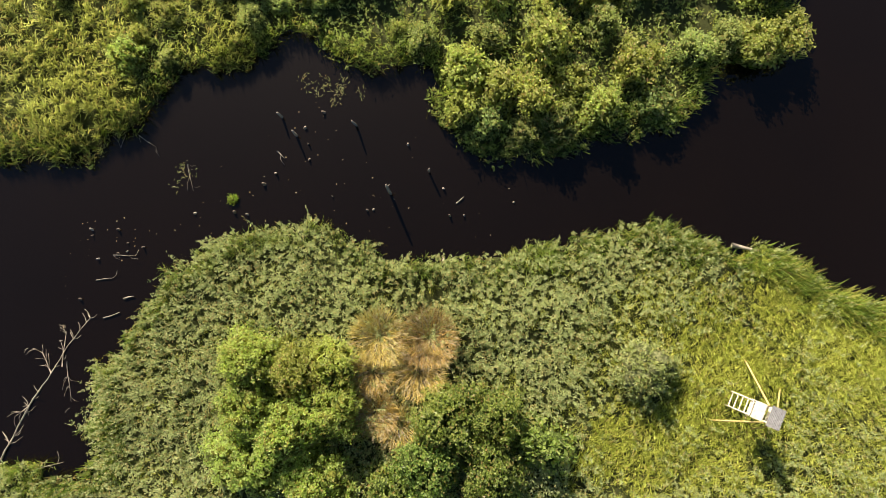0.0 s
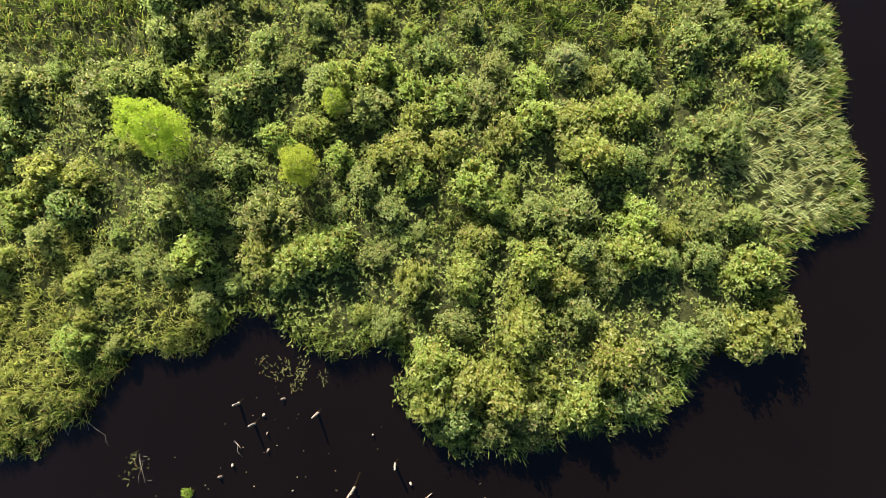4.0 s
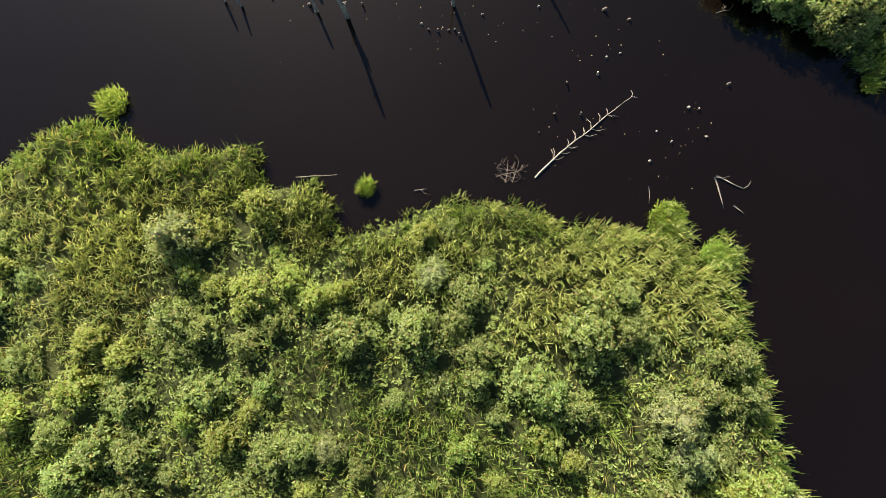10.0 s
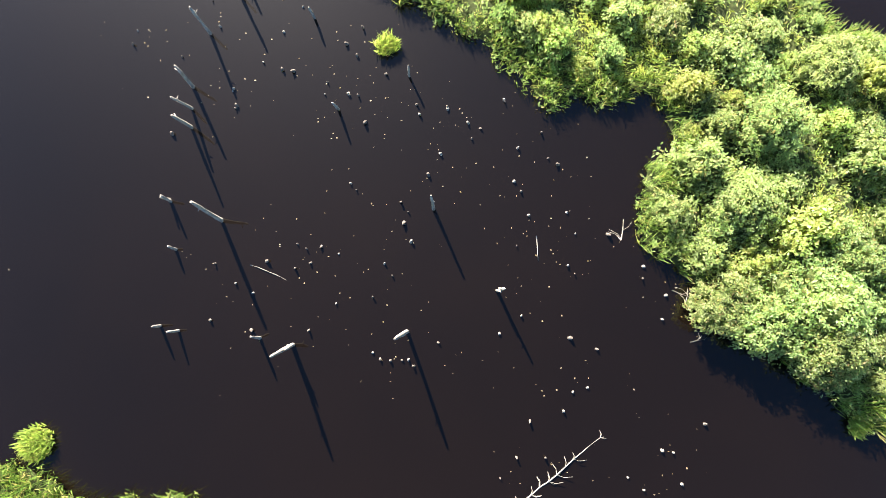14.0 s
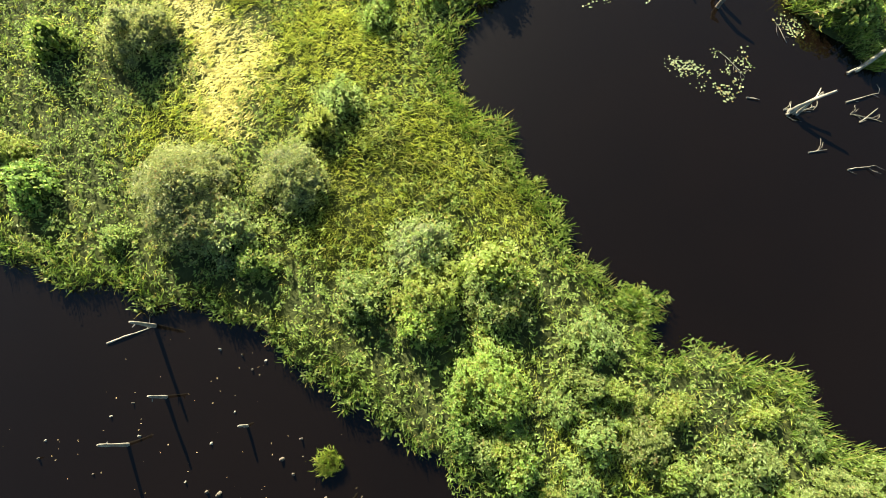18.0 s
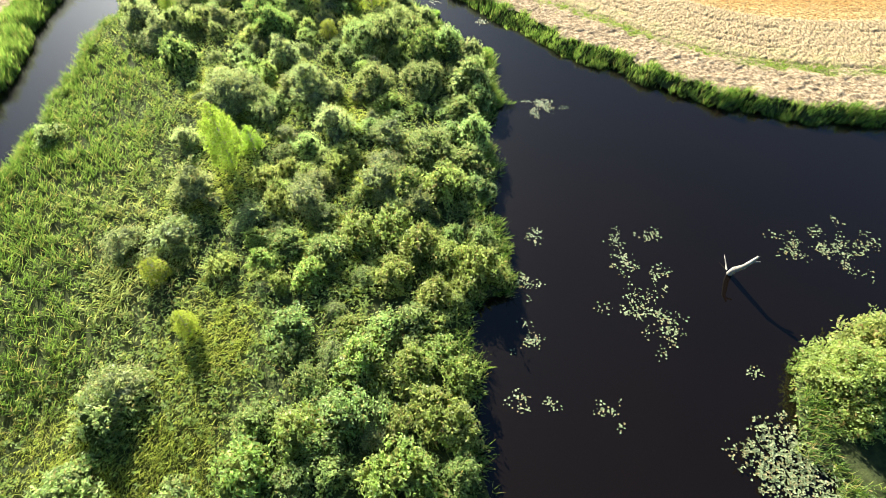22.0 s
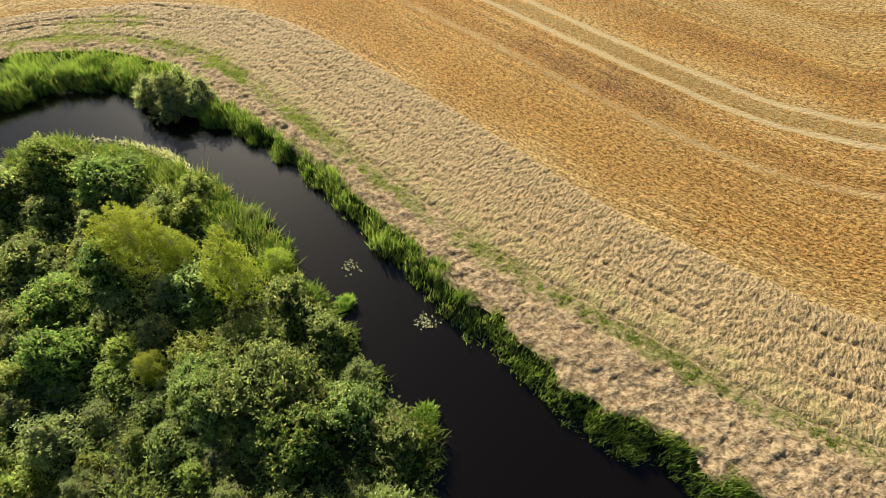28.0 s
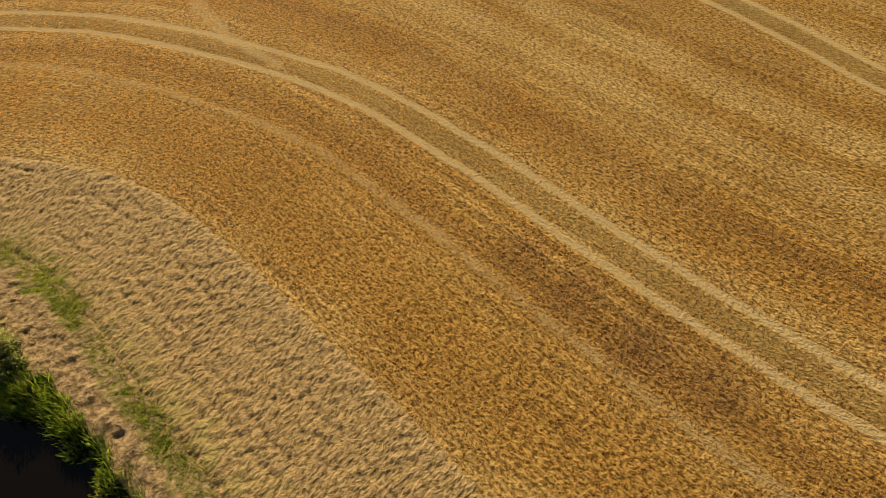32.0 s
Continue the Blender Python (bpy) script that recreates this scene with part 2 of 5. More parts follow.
def stubble_material():
    n = Nodes("golden_stubble")
    d, tram = n.attribute("bank"), n.attribute("tram")
    far = n.attribute("tram_far")
    wob = n.maths("MULTIPLY", n.maths("SUBTRACT", n.noise(0.25, 5.0), 0.5), 2.2)
    dd = n.maths("ADD", d, wob)
    band = n.noise(1.0, 2.0)
    stripes = n.add("ShaderNodeTexNoise", noise_dimensions="1D")
    stripes.inputs["Scale"].default_value, stripes.inputs["Detail"].default_value = 0.22, 1.5
    n.link(dd, stripes.inputs["W"])
    gold, brown, pale = (0.4, 0.248, 0.08), (0.3, 0.178, 0.063), (0.48, 0.342, 0.148)
    colour = n.ramp(stripes.outputs[0], [(0.3, brown), (0.45, gold), (0.62, pale)])
    blotch = n.span(n.noise(0.09, 4.0), 0.42, 0.68)
    colour = n.mix(n.maths("MULTIPLY", blotch, 0.45), colour, (0.3, 0.175, 0.055))
    patchy = n.noise(1.4, 4.0, 0.7)
    colour = n.mix(n.maths("MULTIPLY", n.attribute("soil"), n.span(patchy, 0.3, 0.6, 0.3, 0.75)), colour, (0.2, 0.115, 0.055))
    colour = n.mix(n.maths("MULTIPLY", n.attribute("pale"), n.span(patchy, 0.35, 0.65, 0.0, 0.6)), colour, (0.46, 0.33, 0.14))
    vec = n.add("ShaderNodeCombineXYZ")
    n.link(n.maths("MULTIPLY", d, 2.0), vec.inputs[0])
    n.link(n.attribute("along"), vec.inputs[1])
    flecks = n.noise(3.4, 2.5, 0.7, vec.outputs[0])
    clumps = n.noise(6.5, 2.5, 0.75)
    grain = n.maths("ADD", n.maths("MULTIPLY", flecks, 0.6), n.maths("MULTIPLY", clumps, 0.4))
    # grain is also the bump height: gaps darkened, crests lightened, relief shading in the colour
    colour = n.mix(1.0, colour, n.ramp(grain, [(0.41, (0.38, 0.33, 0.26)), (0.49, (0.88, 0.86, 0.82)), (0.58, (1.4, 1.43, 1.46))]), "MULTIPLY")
    thin = n.add("ShaderNodeTexNoise", noise_dimensions="1D")
    thin.inputs["Scale"].default_value, thin.inputs["Detail"].default_value = 1.9, 2.0
    n.link(n.maths("ADD", d, n.maths("MULTIPLY", n.noise(0.5, 4.0), 0.7)), thin.inputs["W"])
    thin_rows = n.maths("MULTIPLY", n.span(thin.outputs[0], 0.42, 0.62, -0.17, 0.17), n.span(n.noise(0.3, 3.0), 0.4, 0.65))
    colour = n.mix(1.0, colour, n.ramp(n.maths("ADD", thin_rows, 0.5), [(0.2, (0.65, 0.62, 0.58)), (0.8, (1.3, 1.32, 1.36))]), "MULTIPLY")
    straw = n.mix(n.noise(7.0, 4.0), (0.42, 0.32, 0.16), (0.6, 0.48, 0.28))
    for line in (tram, far):
        rut = n.span(n.maths("ABSOLUTE", n.maths("SUBTRACT", n.maths("ABSOLUTE", n.maths("ADD", line, n.maths("MULTIPLY", wob, 0.2))), 1.05)), 0.14, 0.36, 0.92, 0.0)
        colour = n.mix(rut, colour, straw)
        middle = n.span(n.maths("ABSOLUTE", line), 0.45, 0.85, 0.5, 0.0)
        colour = n.mix(middle, colour, (0.24, 0.18, 0.07))
    faint = n.span(n.maths("ABSOLUTE", n.maths("ADD", n.maths("ADD", tram, 5.3), n.maths("MULTIPLY", wob, 0.3))), 0.1, 0.45, 0.55, 0.0)
    colour = n.mix(n.maths("MULTIPLY", faint, n.span(n.noise(0.6, 4.0), 0.35, 0.6, 0.3, 1.0)), colour, straw)
    worn = n.span(n.maths("ABSOLUTE", n.maths("ADD", n.attribute("spur"), wob)), 0.15, 0.7, 0.7, 0.0)
    colour = n.mix(worn, colour, straw)
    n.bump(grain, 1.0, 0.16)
    return n.done(colour, 0.9, 0.15)


def straw_material():
    n = Nodes("trampled_straw")
    vec = n.add("ShaderNodeCombineXYZ")
    n.link(n.maths("MULTIPLY", n.attribute("bank"), 1.0), vec.inputs[0])
    n.link(n.attribute("along"), vec.inputs[1])
    stretch = n.add("ShaderNodeMapping")
    stretch.inputs["Rotation"].default_value, stretch.inputs["Scale"].default_value = (0, 0, 0.6), (0.8, 1.35, 1.0)
    n.link(vec.outputs[0], stretch.inputs["Vector"])
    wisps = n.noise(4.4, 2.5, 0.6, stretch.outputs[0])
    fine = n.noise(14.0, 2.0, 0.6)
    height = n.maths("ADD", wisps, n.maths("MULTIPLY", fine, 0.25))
    # wisps and fine also drive the bump, so these ramps paint shade into hollows
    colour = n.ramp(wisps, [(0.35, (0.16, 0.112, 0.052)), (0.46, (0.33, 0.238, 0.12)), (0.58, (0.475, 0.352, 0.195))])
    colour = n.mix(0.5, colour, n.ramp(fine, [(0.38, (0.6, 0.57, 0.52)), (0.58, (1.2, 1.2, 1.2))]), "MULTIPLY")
    near_edge = n.span(n.maths("ADD", n.attribute("bank"), n.maths("MULTIPLY", n.noise(0.5, 4.0), 3.0)), 2.6, 4.6, 0.5, 0.0)
    colour = n.mix(n.maths("MULTIPLY", near_edge, n.span(n.noise(1.1, 4.0), 0.4, 0.65)), colour, (0.36, 0.35, 0.12))
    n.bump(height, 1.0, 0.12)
    return n.done(colour, 0.85, 0.2)


def margin_material():
    n = Nodes("dug_margin_soil")
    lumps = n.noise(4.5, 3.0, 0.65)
    # lumps is the bump height too; its dark stop paints shade between the clods
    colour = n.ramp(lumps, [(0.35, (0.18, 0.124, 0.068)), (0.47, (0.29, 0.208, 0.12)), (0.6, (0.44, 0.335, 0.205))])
    d = n.maths("ADD", n.attribute("bank"), n.maths("MULTIPLY", n.maths("SUBTRACT", n.noise(0.7, 4.0), 0.5), 1.8))
    green = n.maths("MULTIPLY", n.span(d, -0.6, -0.2), n.span(d, 0.3, 0.8, 1.0, 0.0))
    green = n.maths("MULTIPLY", green, n.span(n.noise(0.3, 3.0), 0.36, 0.52, 0.1, 0.8))
    colour = n.mix(n.maths("MULTIPLY", green, n.span(n.noise(4.0, 3.0), 0.35, 0.6)), colour, (0.14, 0.17, 0.035))
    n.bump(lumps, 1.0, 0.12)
    return n.done(colour, 0.92, 0.1)


# ---- the plan ----
SHORE_A = [(-60, 0), (-40, 2), (-25.6, 1.7), (-24.4, 0), (-22.5, -0.9), (-21.2, 0.1), (-20.2, 2.9), (-19.9, 4.3), (-17.7, 4.9), (-15.1, 6.3), (-14.3, 7.6), (-12.6, 6.8), (-11.2, 7.8), (-8.6, 6.9), (-5.4, 5.9), (-4.1, 4.4), (-2.6, 2.7), (-0.3, 1.5), (2.5, 0.5), (4.7, -0.4), (7.3, -1), (9.7, -1.4), (12.2, -2.9), (14.4, -4.9), (16.5, -7.1), (18.2, -9.4), (21, -10.8), (32, -13), (60, -20), (60, -70), (-60, -70)]
SHORE_B_SOUTH = [(-60, 26), (-30, 20), (-19.5, 16.5), (-15.8, 15), (-13, 15.1), (-10.9, 16.1), (-9, 16.6), (-5.7, 15.7), (-3.6, 16), (-2.3, 15.7), (-0.5, 13.8), (0.3, 12.6), (3.6, 11.1), (2.7, 8.5), (3.4, 5.8), (6.3, 4.3), (10.4, 3.3), (13.6, 2.6), (15.6, 3.3), (17.8, 4.3), (21.8, 3.2), (22.6, 6.1), (23.4, 7.3), (24.7, 7.3), (27.7, 7.7), (28.8, 8.8), (28.9, 10.6)]
SHORE_B_NORTH = [(30.1, 14.8), (31.4, 18.8), (32.2, 22.8), (32.8, 25.8), (33.1, 27.6), (33.7, 29.2), (32, 29.6), (32.2, 30.6), (31.6, 32.1), (29.9, 31.9), (28, 32.8), (26.3, 34.2), (25.2, 35.6), (22.9, 36.9), (20.2, 37.4), (17.2, 37.4), (16.5, 38.5), (16.4, 40.4), (14.3, 41.7), (14.2, 43.6), (11.8, 44.9), (10.1, 45.2), (8.5, 47.2), (6.7, 48.7), (5, 48.9), (2, 48.2), (-6, 50), (-25, 52), (-60, 50)]
SHORE_C_WEST = [(62, 22), (50, 29), (43.4, 33.4), (43.4, 35.1), (41.6, 37.1), (39.7, 40.1), (39.5, 42.8), (38.8, 45.4), (39, 46.9), (41.3, 48.2), (42.7, 50.1), (42.2, 51.2), (39.2, 52.8), (37.8, 53.5), (37.2, 55.8), (35.8, 57.9), (34, 61), (31.6, 65.4), (29.5, 67.9), (27.3, 69.5), (25.3, 71.6), (23.4, 73), (21.4, 75), (21.2, 78), (22, 84), (25, 91), (29, 97), (31.5, 102.3), (32.5, 107), (35, 113), (37, 116.5), (40, 124), (43.6, 129), (44.4, 132.5), (48.5, 133.3)]
SHORE_C_EAST = [(53, 135.9), (57.2, 134.3), (60.6, 131.1), (62.5, 127.5), (64.4, 124.3), (65.3, 120.5), (65.8, 117), (66.8, 114), (67, 111), (67.2, 109), (68.4, 107.8), (67.2, 105.5), (66.2, 102), (64, 100.5), (63, 97.7), (60.5, 93), (58.8, 88.7), (55.8, 87.3), (54.5, 84), (53.9, 82), (52.1, 77.6), (48.7, 77), (45.9, 75.2), (45.1, 72.2), (46.2, 70), (46.4, 65), (46.7, 61), (48.3, 59.8), (47.6, 58), (48.5, 56.7), (49.8, 55.5), (52, 53.3), (51.7, 52.5), (53.8, 48.8), (58, 44), (68, 38), (80, 30)]
SHORE_D = [(120, 62), (95, 74), (76.8, 77.4), (74.7, 78.4), (71, 78.5), (69, 79), (67.4, 77.4), (65.5, 74), (64.4, 72.1), (63.6, 70.3), (63.4, 68), (64.5, 65.8), (66, 64), (75, 58), (95, 50), (120, 40)]
SHORE_E = [(-60, 80), (-10, 88), (15, 96), (27, 106), (33.9, 120.7), (35.9, 126.8), (39, 134), (43.7, 137.4), (48, 140.3), (53.2, 141.5), (57.4, 140.6), (61, 137.4), (63.4, 134), (65.7, 130.7), (67.4, 127.3), (68.9, 122.3), (70.4, 117), (71.7, 112), (73.6, 105.1), (75.5, 101.8), (78, 97.2), (80.2, 94.1), (83, 91.5), (88, 88.2), (97, 84), (120, 76), (200, 70)]
MARGIN = [(-60, 86), (-10, 93), (12, 102), (22, 110), (29, 122), (33, 132), (39, 141), (46, 146.5), (52.5, 148.3), (59.5, 145.5), (63.5, 141.5), (66.3, 137), (68.9, 129.8), (71.2, 123.4), (73.2, 117.5), (75.2, 112.5), (77.9, 107.2), (80.5, 102), (83, 98.3), (86.5, 95), (91, 92), (100, 88), (120, 80), (200, 74)]
TRACK = [(40, 176), (52, 171.5), (64.1, 165.6), (71.5, 160.7), (78.2, 153.8), (84.2, 145.6), (87.9, 137), (90.4, 129.5), (92.4, 123.5), (95, 116.8), (97, 113.6), (100.4, 110), (106, 106.5), (125, 99)]
TRACK_SPUR = [(70, 182), (78.1, 165.2), (77.8, 161.3), (78.2, 157.9), (78.8, 155), (79.8, 152.6), (80.7, 150.4)]
TRACK_FAR = [(96, 190), (104, 164), (109, 150), (111.6, 140), (112.4, 134.8), (113.2, 128.5), (116, 121), (124, 113), (140, 105)]


def curve_points(pts, closed, step=0.5):
    """A smooth curve through the corners of the plan, cut into short even steps."""
    p = np.array(pts, float)
    n = len(p)
    out = []
    for i in range(n if closed else n - 1):
        a, b, c, d = (p[(i + k) % n] if closed else p[min(max(i + k, 0), n - 1)] for k in (-1, 0, 1, 2))
        m = max(2, int(np.linalg.norm(c - b) / step))
        t = np.linspace(0, 1, m, endpoint=False)[:, None]
        out.append(0.5 * (2 * b + (c - a) * t + (2 * a - 5 * b + 4 * c - d) * t**2 + (3 * b - a - 3 * c + d) * t**3))
    if not closed:
        out.append(p[-1:])
    return np.concatenate(out)


def distance(q, line):
    """Distance of every point to a fine polyline, and the place along it; negative to the line's right."""
    q, line = q.astype(np.float32), line.astype(np.float32)
    best, side, along = np.full(len(q), 1e9), np.ones(len(q)), np.zeros(len(q))
    way = np.gradient(line, axis=0)
    way /= np.linalg.norm(way, axis=1)[:, None]
    run = np.concatenate([[0], np.cumsum(np.linalg.norm(np.diff(line, axis=0), axis=1))])
    for i in range(0, len(q), 4000):
        part = q[i:i + 4000]
        k = ((line**2).sum(1)[None] - 2 * part @ line.T).argmin(1)
        v, u = part - line[k], way[k]
        ahead = (v * u).sum(1)
        across = np.abs(u[:, 0] * v[:, 1] - u[:, 1] * v[:, 0])
        best[i:i + 4000] = np.where(np.abs(ahead) < 1.0, across, np.hypot(*v.T))
        side[i:i + 4000] = np.sign(u[:, 0] * v[:, 1] - u[:, 1] * v[:, 0])
        along[i:i + 4000] = run[k] + np.clip(ahead, -1, 1)
    return best * side, along


def within(q, loop):
    a, b = loop, np.roll(loop, -1, axis=0)
    odd = np.zeros(len(q), bool)
    for (x0, y0), (x1, y1) in zip(a, b):
        if y0 != y1:
            hit = (y0 > q[:, 1]) != (y1 > q[:, 1])
            odd ^= hit & (q[:, 0] < (x1 - x0) * (q[:, 1] - y0) / (y1 - y0) + x0)
    return odd


LOOPS = {
    "A": curve_points(SHORE_A, True, 0.8),
    "B": curve_points(SHORE_B_SOUTH + SHORE_B_NORTH, True, 0.8),
    "C": curve_points(SHORE_C_WEST + SHORE_C_EAST, True, 0.8),
    "D": curve_points(SHORE_D, True, 0.8),
}
BANK_E, MARGIN_LINE = curve_points(SHORE_E, False, 0.8), curve_points(MARGIN, False, 0.8)
LOOPS["E"] = np.concatenate([BANK_E, [(300, 70), (300, 300), (-60, 300)]])
SPUR_LINE = curve_points(TRACK_SPUR, False, 0.8)
TRACK_LINE, FAR_LINE = curve_points(TRACK, False, 0.8), curve_points(TRACK_FAR, False, 0.8)


def land(q, key):
    """Metres from the shore, positive on the land."""
    d, _ = distance(q, LOOPS[key])
    d = np.abs(d) * np.where(within(q, LOOPS[key]), 1, -1)
    return d + 1.1 * (lattice(q, 1.4, 41) - 0.5) + 0.5 * (lattice(q, 0.5, 42) - 0.5) - 0.2


def lattice(q, size, seed):
    """Smooth noise from 0 to 1 with patches about that many metres wide."""
    g = np.random.default_rng(seed).random((128, 128))
    p = q / size + 64
    i = np.floor(p).astype(int)
    f = p - i
    f = f * f * (3 - 2 * f)
    a, b = i[:, 0] % 128, i[:, 1] % 128
    c, e = (a + 1) % 128, (b + 1) % 128
    return (g[a, b] * (1 - f[:, 0]) + g[c, b] * f[:, 0]) * (1 - f[:, 1]) + (g[a, e] * (1 - f[:, 0]) + g[c, e] * f[:, 0]) * f[:, 1]


def near(q, spots):
    """Largest cover, 0 to 1, by round patches (x, y, radius) with soft edges."""
    cover = np.zeros(len(q))
    for x, y, r in spots:
        cover = np.maximum(cover, np.clip(1.4 - np.hypot(q[:, 0] - x, q[:, 1] - y) / r, 0, 1))
    return cover


def field_height(d):
    return 0.75 + 0.03 * np.clip(d, 0, 60)


def mesh_of(name, verts, faces, material, attributes=None, smooth=False):
    me = bpy.data.meshes.new(name)
    verts, faces = np.asarray(verts, np.float32), np.asarray(faces, np.int32)
    m, k = faces.shape
    me.vertices.add(len(verts)), me.loops.add(m * k), me.polygons.add(m)
    me.vertices.foreach_set("co", verts.ravel())
    me.loops.foreach_set("vertex_index", faces.ravel())
    me.polygons.foreach_set("loop_start", np.arange(m, dtype=np.int32) * k)
    me.polygons.foreach_set("use_smooth", np.full(m, smooth))
    for key, values in (attributes or {}).items():
        me.attributes.new(key, "FLOAT", "POINT").data.foreach_set("value", np.asarray(values, np.float32))
    me.materials.append(material)
    me.update(), me.validate()
    return me


def sheet(nx, ny):
    i = np.arange((nx - 1) * (ny - 1))
    a = i // (ny - 1) * ny + i % (ny - 1)
    return np.stack([a, a + ny, a + ny + 1, a + 1], 1)


# ---- ground, water and field ----
def axis(low, high, step, reach):
    mid = np.arange(low, high + step / 2, step)
    far = np.geomspace(step * 2, reach, 16)
    return np.concatenate([low - far[::-1], mid, high + far])


gx, gy = axis(-42, 128, 1.0, 2500), axis(-30, 182, 1.0, 2500)
q = np.stack(np.meshgrid(gx, gy, indexing="ij"), -1).reshape(-1, 2)
height = np.full(len(q), -0.9)
for key in "ABCD":
    d = land(q, key)
    height = np.maximum(height, np.clip(d * 0.5, -0.9, 0.22 + 0.2 * lattice(q, 3, 3)))
dm, _ = distance(q, MARGIN_LINE)
de = land(q, "E")
height = np.where(de > 0, np.maximum(np.clip(0.8 * de, 0, 0.68), np.where(dm > -1.5, field_height(dm) - 0.12, 0)), height)
far_off = (q[:, 0] < -58) | (q[:, 1] < -66) | (q[:, 0] > 118) & (q[:, 1] < 80)
height = np.where(far_off, 1.0, height)
ground = tagged(new("ground", mesh_of("ground", np.column_stack([q, height]), sheet(len(gx), len(gy)), ground_material(), smooth=True)), "dark peaty marsh soil with leaf litter", "ground", kind="structure")

wx, wy = np.linspace(-75, 135, 22), np.linspace(-75, 150, 24)
q = np.stack(np.meshgrid(wx, wy, indexing="ij"), -1).reshape(-1, 2)
tagged(new("water", mesh_of("water", np.column_stack([q, np.zeros(len(q))]), sheet(22, 24), water_material(), smooth=True)), "still dark brown peat water reflecting the sky", "water", kind="structure")

SOIL_SPOTS = [(89.2, 122.5, 1.8), (88, 126, 1.5), (87.3, 129, 1.3), (90.5, 119.5, 1.4)]
PALE_SPOTS = [(89.5, 143, 4), (96, 131, 4), (100, 141, 5), (68, 154, 3)]
fx, fy = np.arange(20, 134, 0.5), np.arange(78, 200, 0.5)
q = np.stack(np.meshgrid(fx, fy, indexing="ij"), -1).reshape(-1, 2)
d, along = distance(q, MARGIN_LINE)
tram, _ = distance(q, TRACK_LINE)
tram_far, _ = distance(q, FAR_LINE)
lift = field_height(d) + 0.05 * lattice(q, 2.5, 5) + 0.02 * lattice(q, 0.7, 6)
for line in (tram, tram_far):
    lift -= 0.05 * np.exp(-((np.abs(line) - 1.05) / 0.3) ** 2)
faces = sheet(len(fx), len(fy))
faces = faces[d[faces].min(1) > 4.4]
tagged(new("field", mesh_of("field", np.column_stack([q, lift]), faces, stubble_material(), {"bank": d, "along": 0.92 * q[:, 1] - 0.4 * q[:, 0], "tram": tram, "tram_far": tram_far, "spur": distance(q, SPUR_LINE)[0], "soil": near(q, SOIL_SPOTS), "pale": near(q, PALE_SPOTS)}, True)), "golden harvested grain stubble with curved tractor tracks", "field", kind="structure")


def strip(name, low, high, material, bumps, label, category):
    """A ribbon of field that runs along the bank between two distances from it."""
    line = curve_points(MARGIN, False, 0.12)
    keep = (line[:, 0] > 24) & (line[:, 0] < 118)
    way = np.gradient(line, axis=0)
    way /= np.linalg.norm(way, axis=1)[:, None]
    run = np.concatenate([[0], np.cumsum(np.linalg.norm(np.diff(line, axis=0), axis=1))])
    line, way, run = line[keep], way[keep], run[keep]
    wide = np.arange(low, high + 0.01, 0.11)
    # the straw lies in a narrower band round the bend
    reach = np.interp(line[:, 0], [54, 56, 61, 64, 66, 68, 72.5, 74.3, 76.9, 80], [4.9, 4.9, 6.0, 7.0, 7.3, 7.6, 7.7, 7.4, 6.7, 6.9]) / 7.2 if low > 0 else np.ones(len(line))
    p = (line[:, None] + np.stack([-way[:, 1], way[:, 0]], 1)[:, None] * (wide * reach[:, None])[:, :, None]).reshape(-1, 2)
    dd, ss = (wide * reach[:, None]).ravel(), np.repeat(run, len(wide))
    z = field_height(dd) + bumps(p, dd, ss)
    edge = np.minimum(dd - low * np.repeat(reach, len(wide)), high * np.repeat(reach, len(wide)) - dd)
    z -= 0.12 * np.clip(1 - edge / 0.35, 0, 1)
    faces = sheet(len(line), len(wide))
    if low < 0:
        shore = land(p, "E")
        near_water = (dd < -1.75) & ((shore < 0.75) | (p[:, 0] < 63))
        z = np.where(dd < -0.5, np.minimum(z, 0.5 + 0.4 * np.clip(shore, 0, 2)), z)
        faces = faces[~near_water[faces].any(1)]
    tagged(new(name, mesh_of(name, np.column_stack([p, z]), faces, material, {"bank": dd, "along": ss}, True)), label, category, kind="structure")


def straw_bumps(p, dd, ss):
    c, s = math.cos(0.6), math.sin(0.6)
    turned = np.stack([(dd * c + ss * s) * 0.65, (ss * c - dd * s) * 1.4], 1)
    lumps = 1 - np.abs(2 * lattice(turned, 0.32, 11) - 1)
    gap = lattice(np.stack([dd * 0.1, ss], 1), 2.5, 15)
    rows = sum(0.085 * np.exp(-((dd - at + 0.3 * (gap - 0.5)) / 0.11) ** 2) for at in (2.5, 3.3, 5.2)) * np.clip(gap * 3 - 0.7, 0.05, 1)
    return 0.07 + 0.075 * lumps + 0.07 * lattice(turned, 0.2, 16) - rows


def clod_bumps(p, dd, ss):
    ridges = 1 - np.abs(2 * lattice(p, 0.62, 13) - 1)
    lumps = 1 - np.abs(2 * lattice(p + 3.3, 0.3, 14) - 1)
    return 0.02 + (0.12 * ridges + 0.12 * lumps + 0.08 * lattice(p, 1.4, 17)) * np.clip(0.7 - 0.5 * dd, 0.35, 1)


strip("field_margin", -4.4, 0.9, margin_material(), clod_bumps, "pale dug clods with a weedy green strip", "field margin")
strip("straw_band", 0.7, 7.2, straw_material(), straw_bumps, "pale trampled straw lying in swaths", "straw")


# ---- plants ----
def unit(v):
    return v / np.maximum(np.linalg.norm(v, axis=1, keepdims=True), 1e-6)


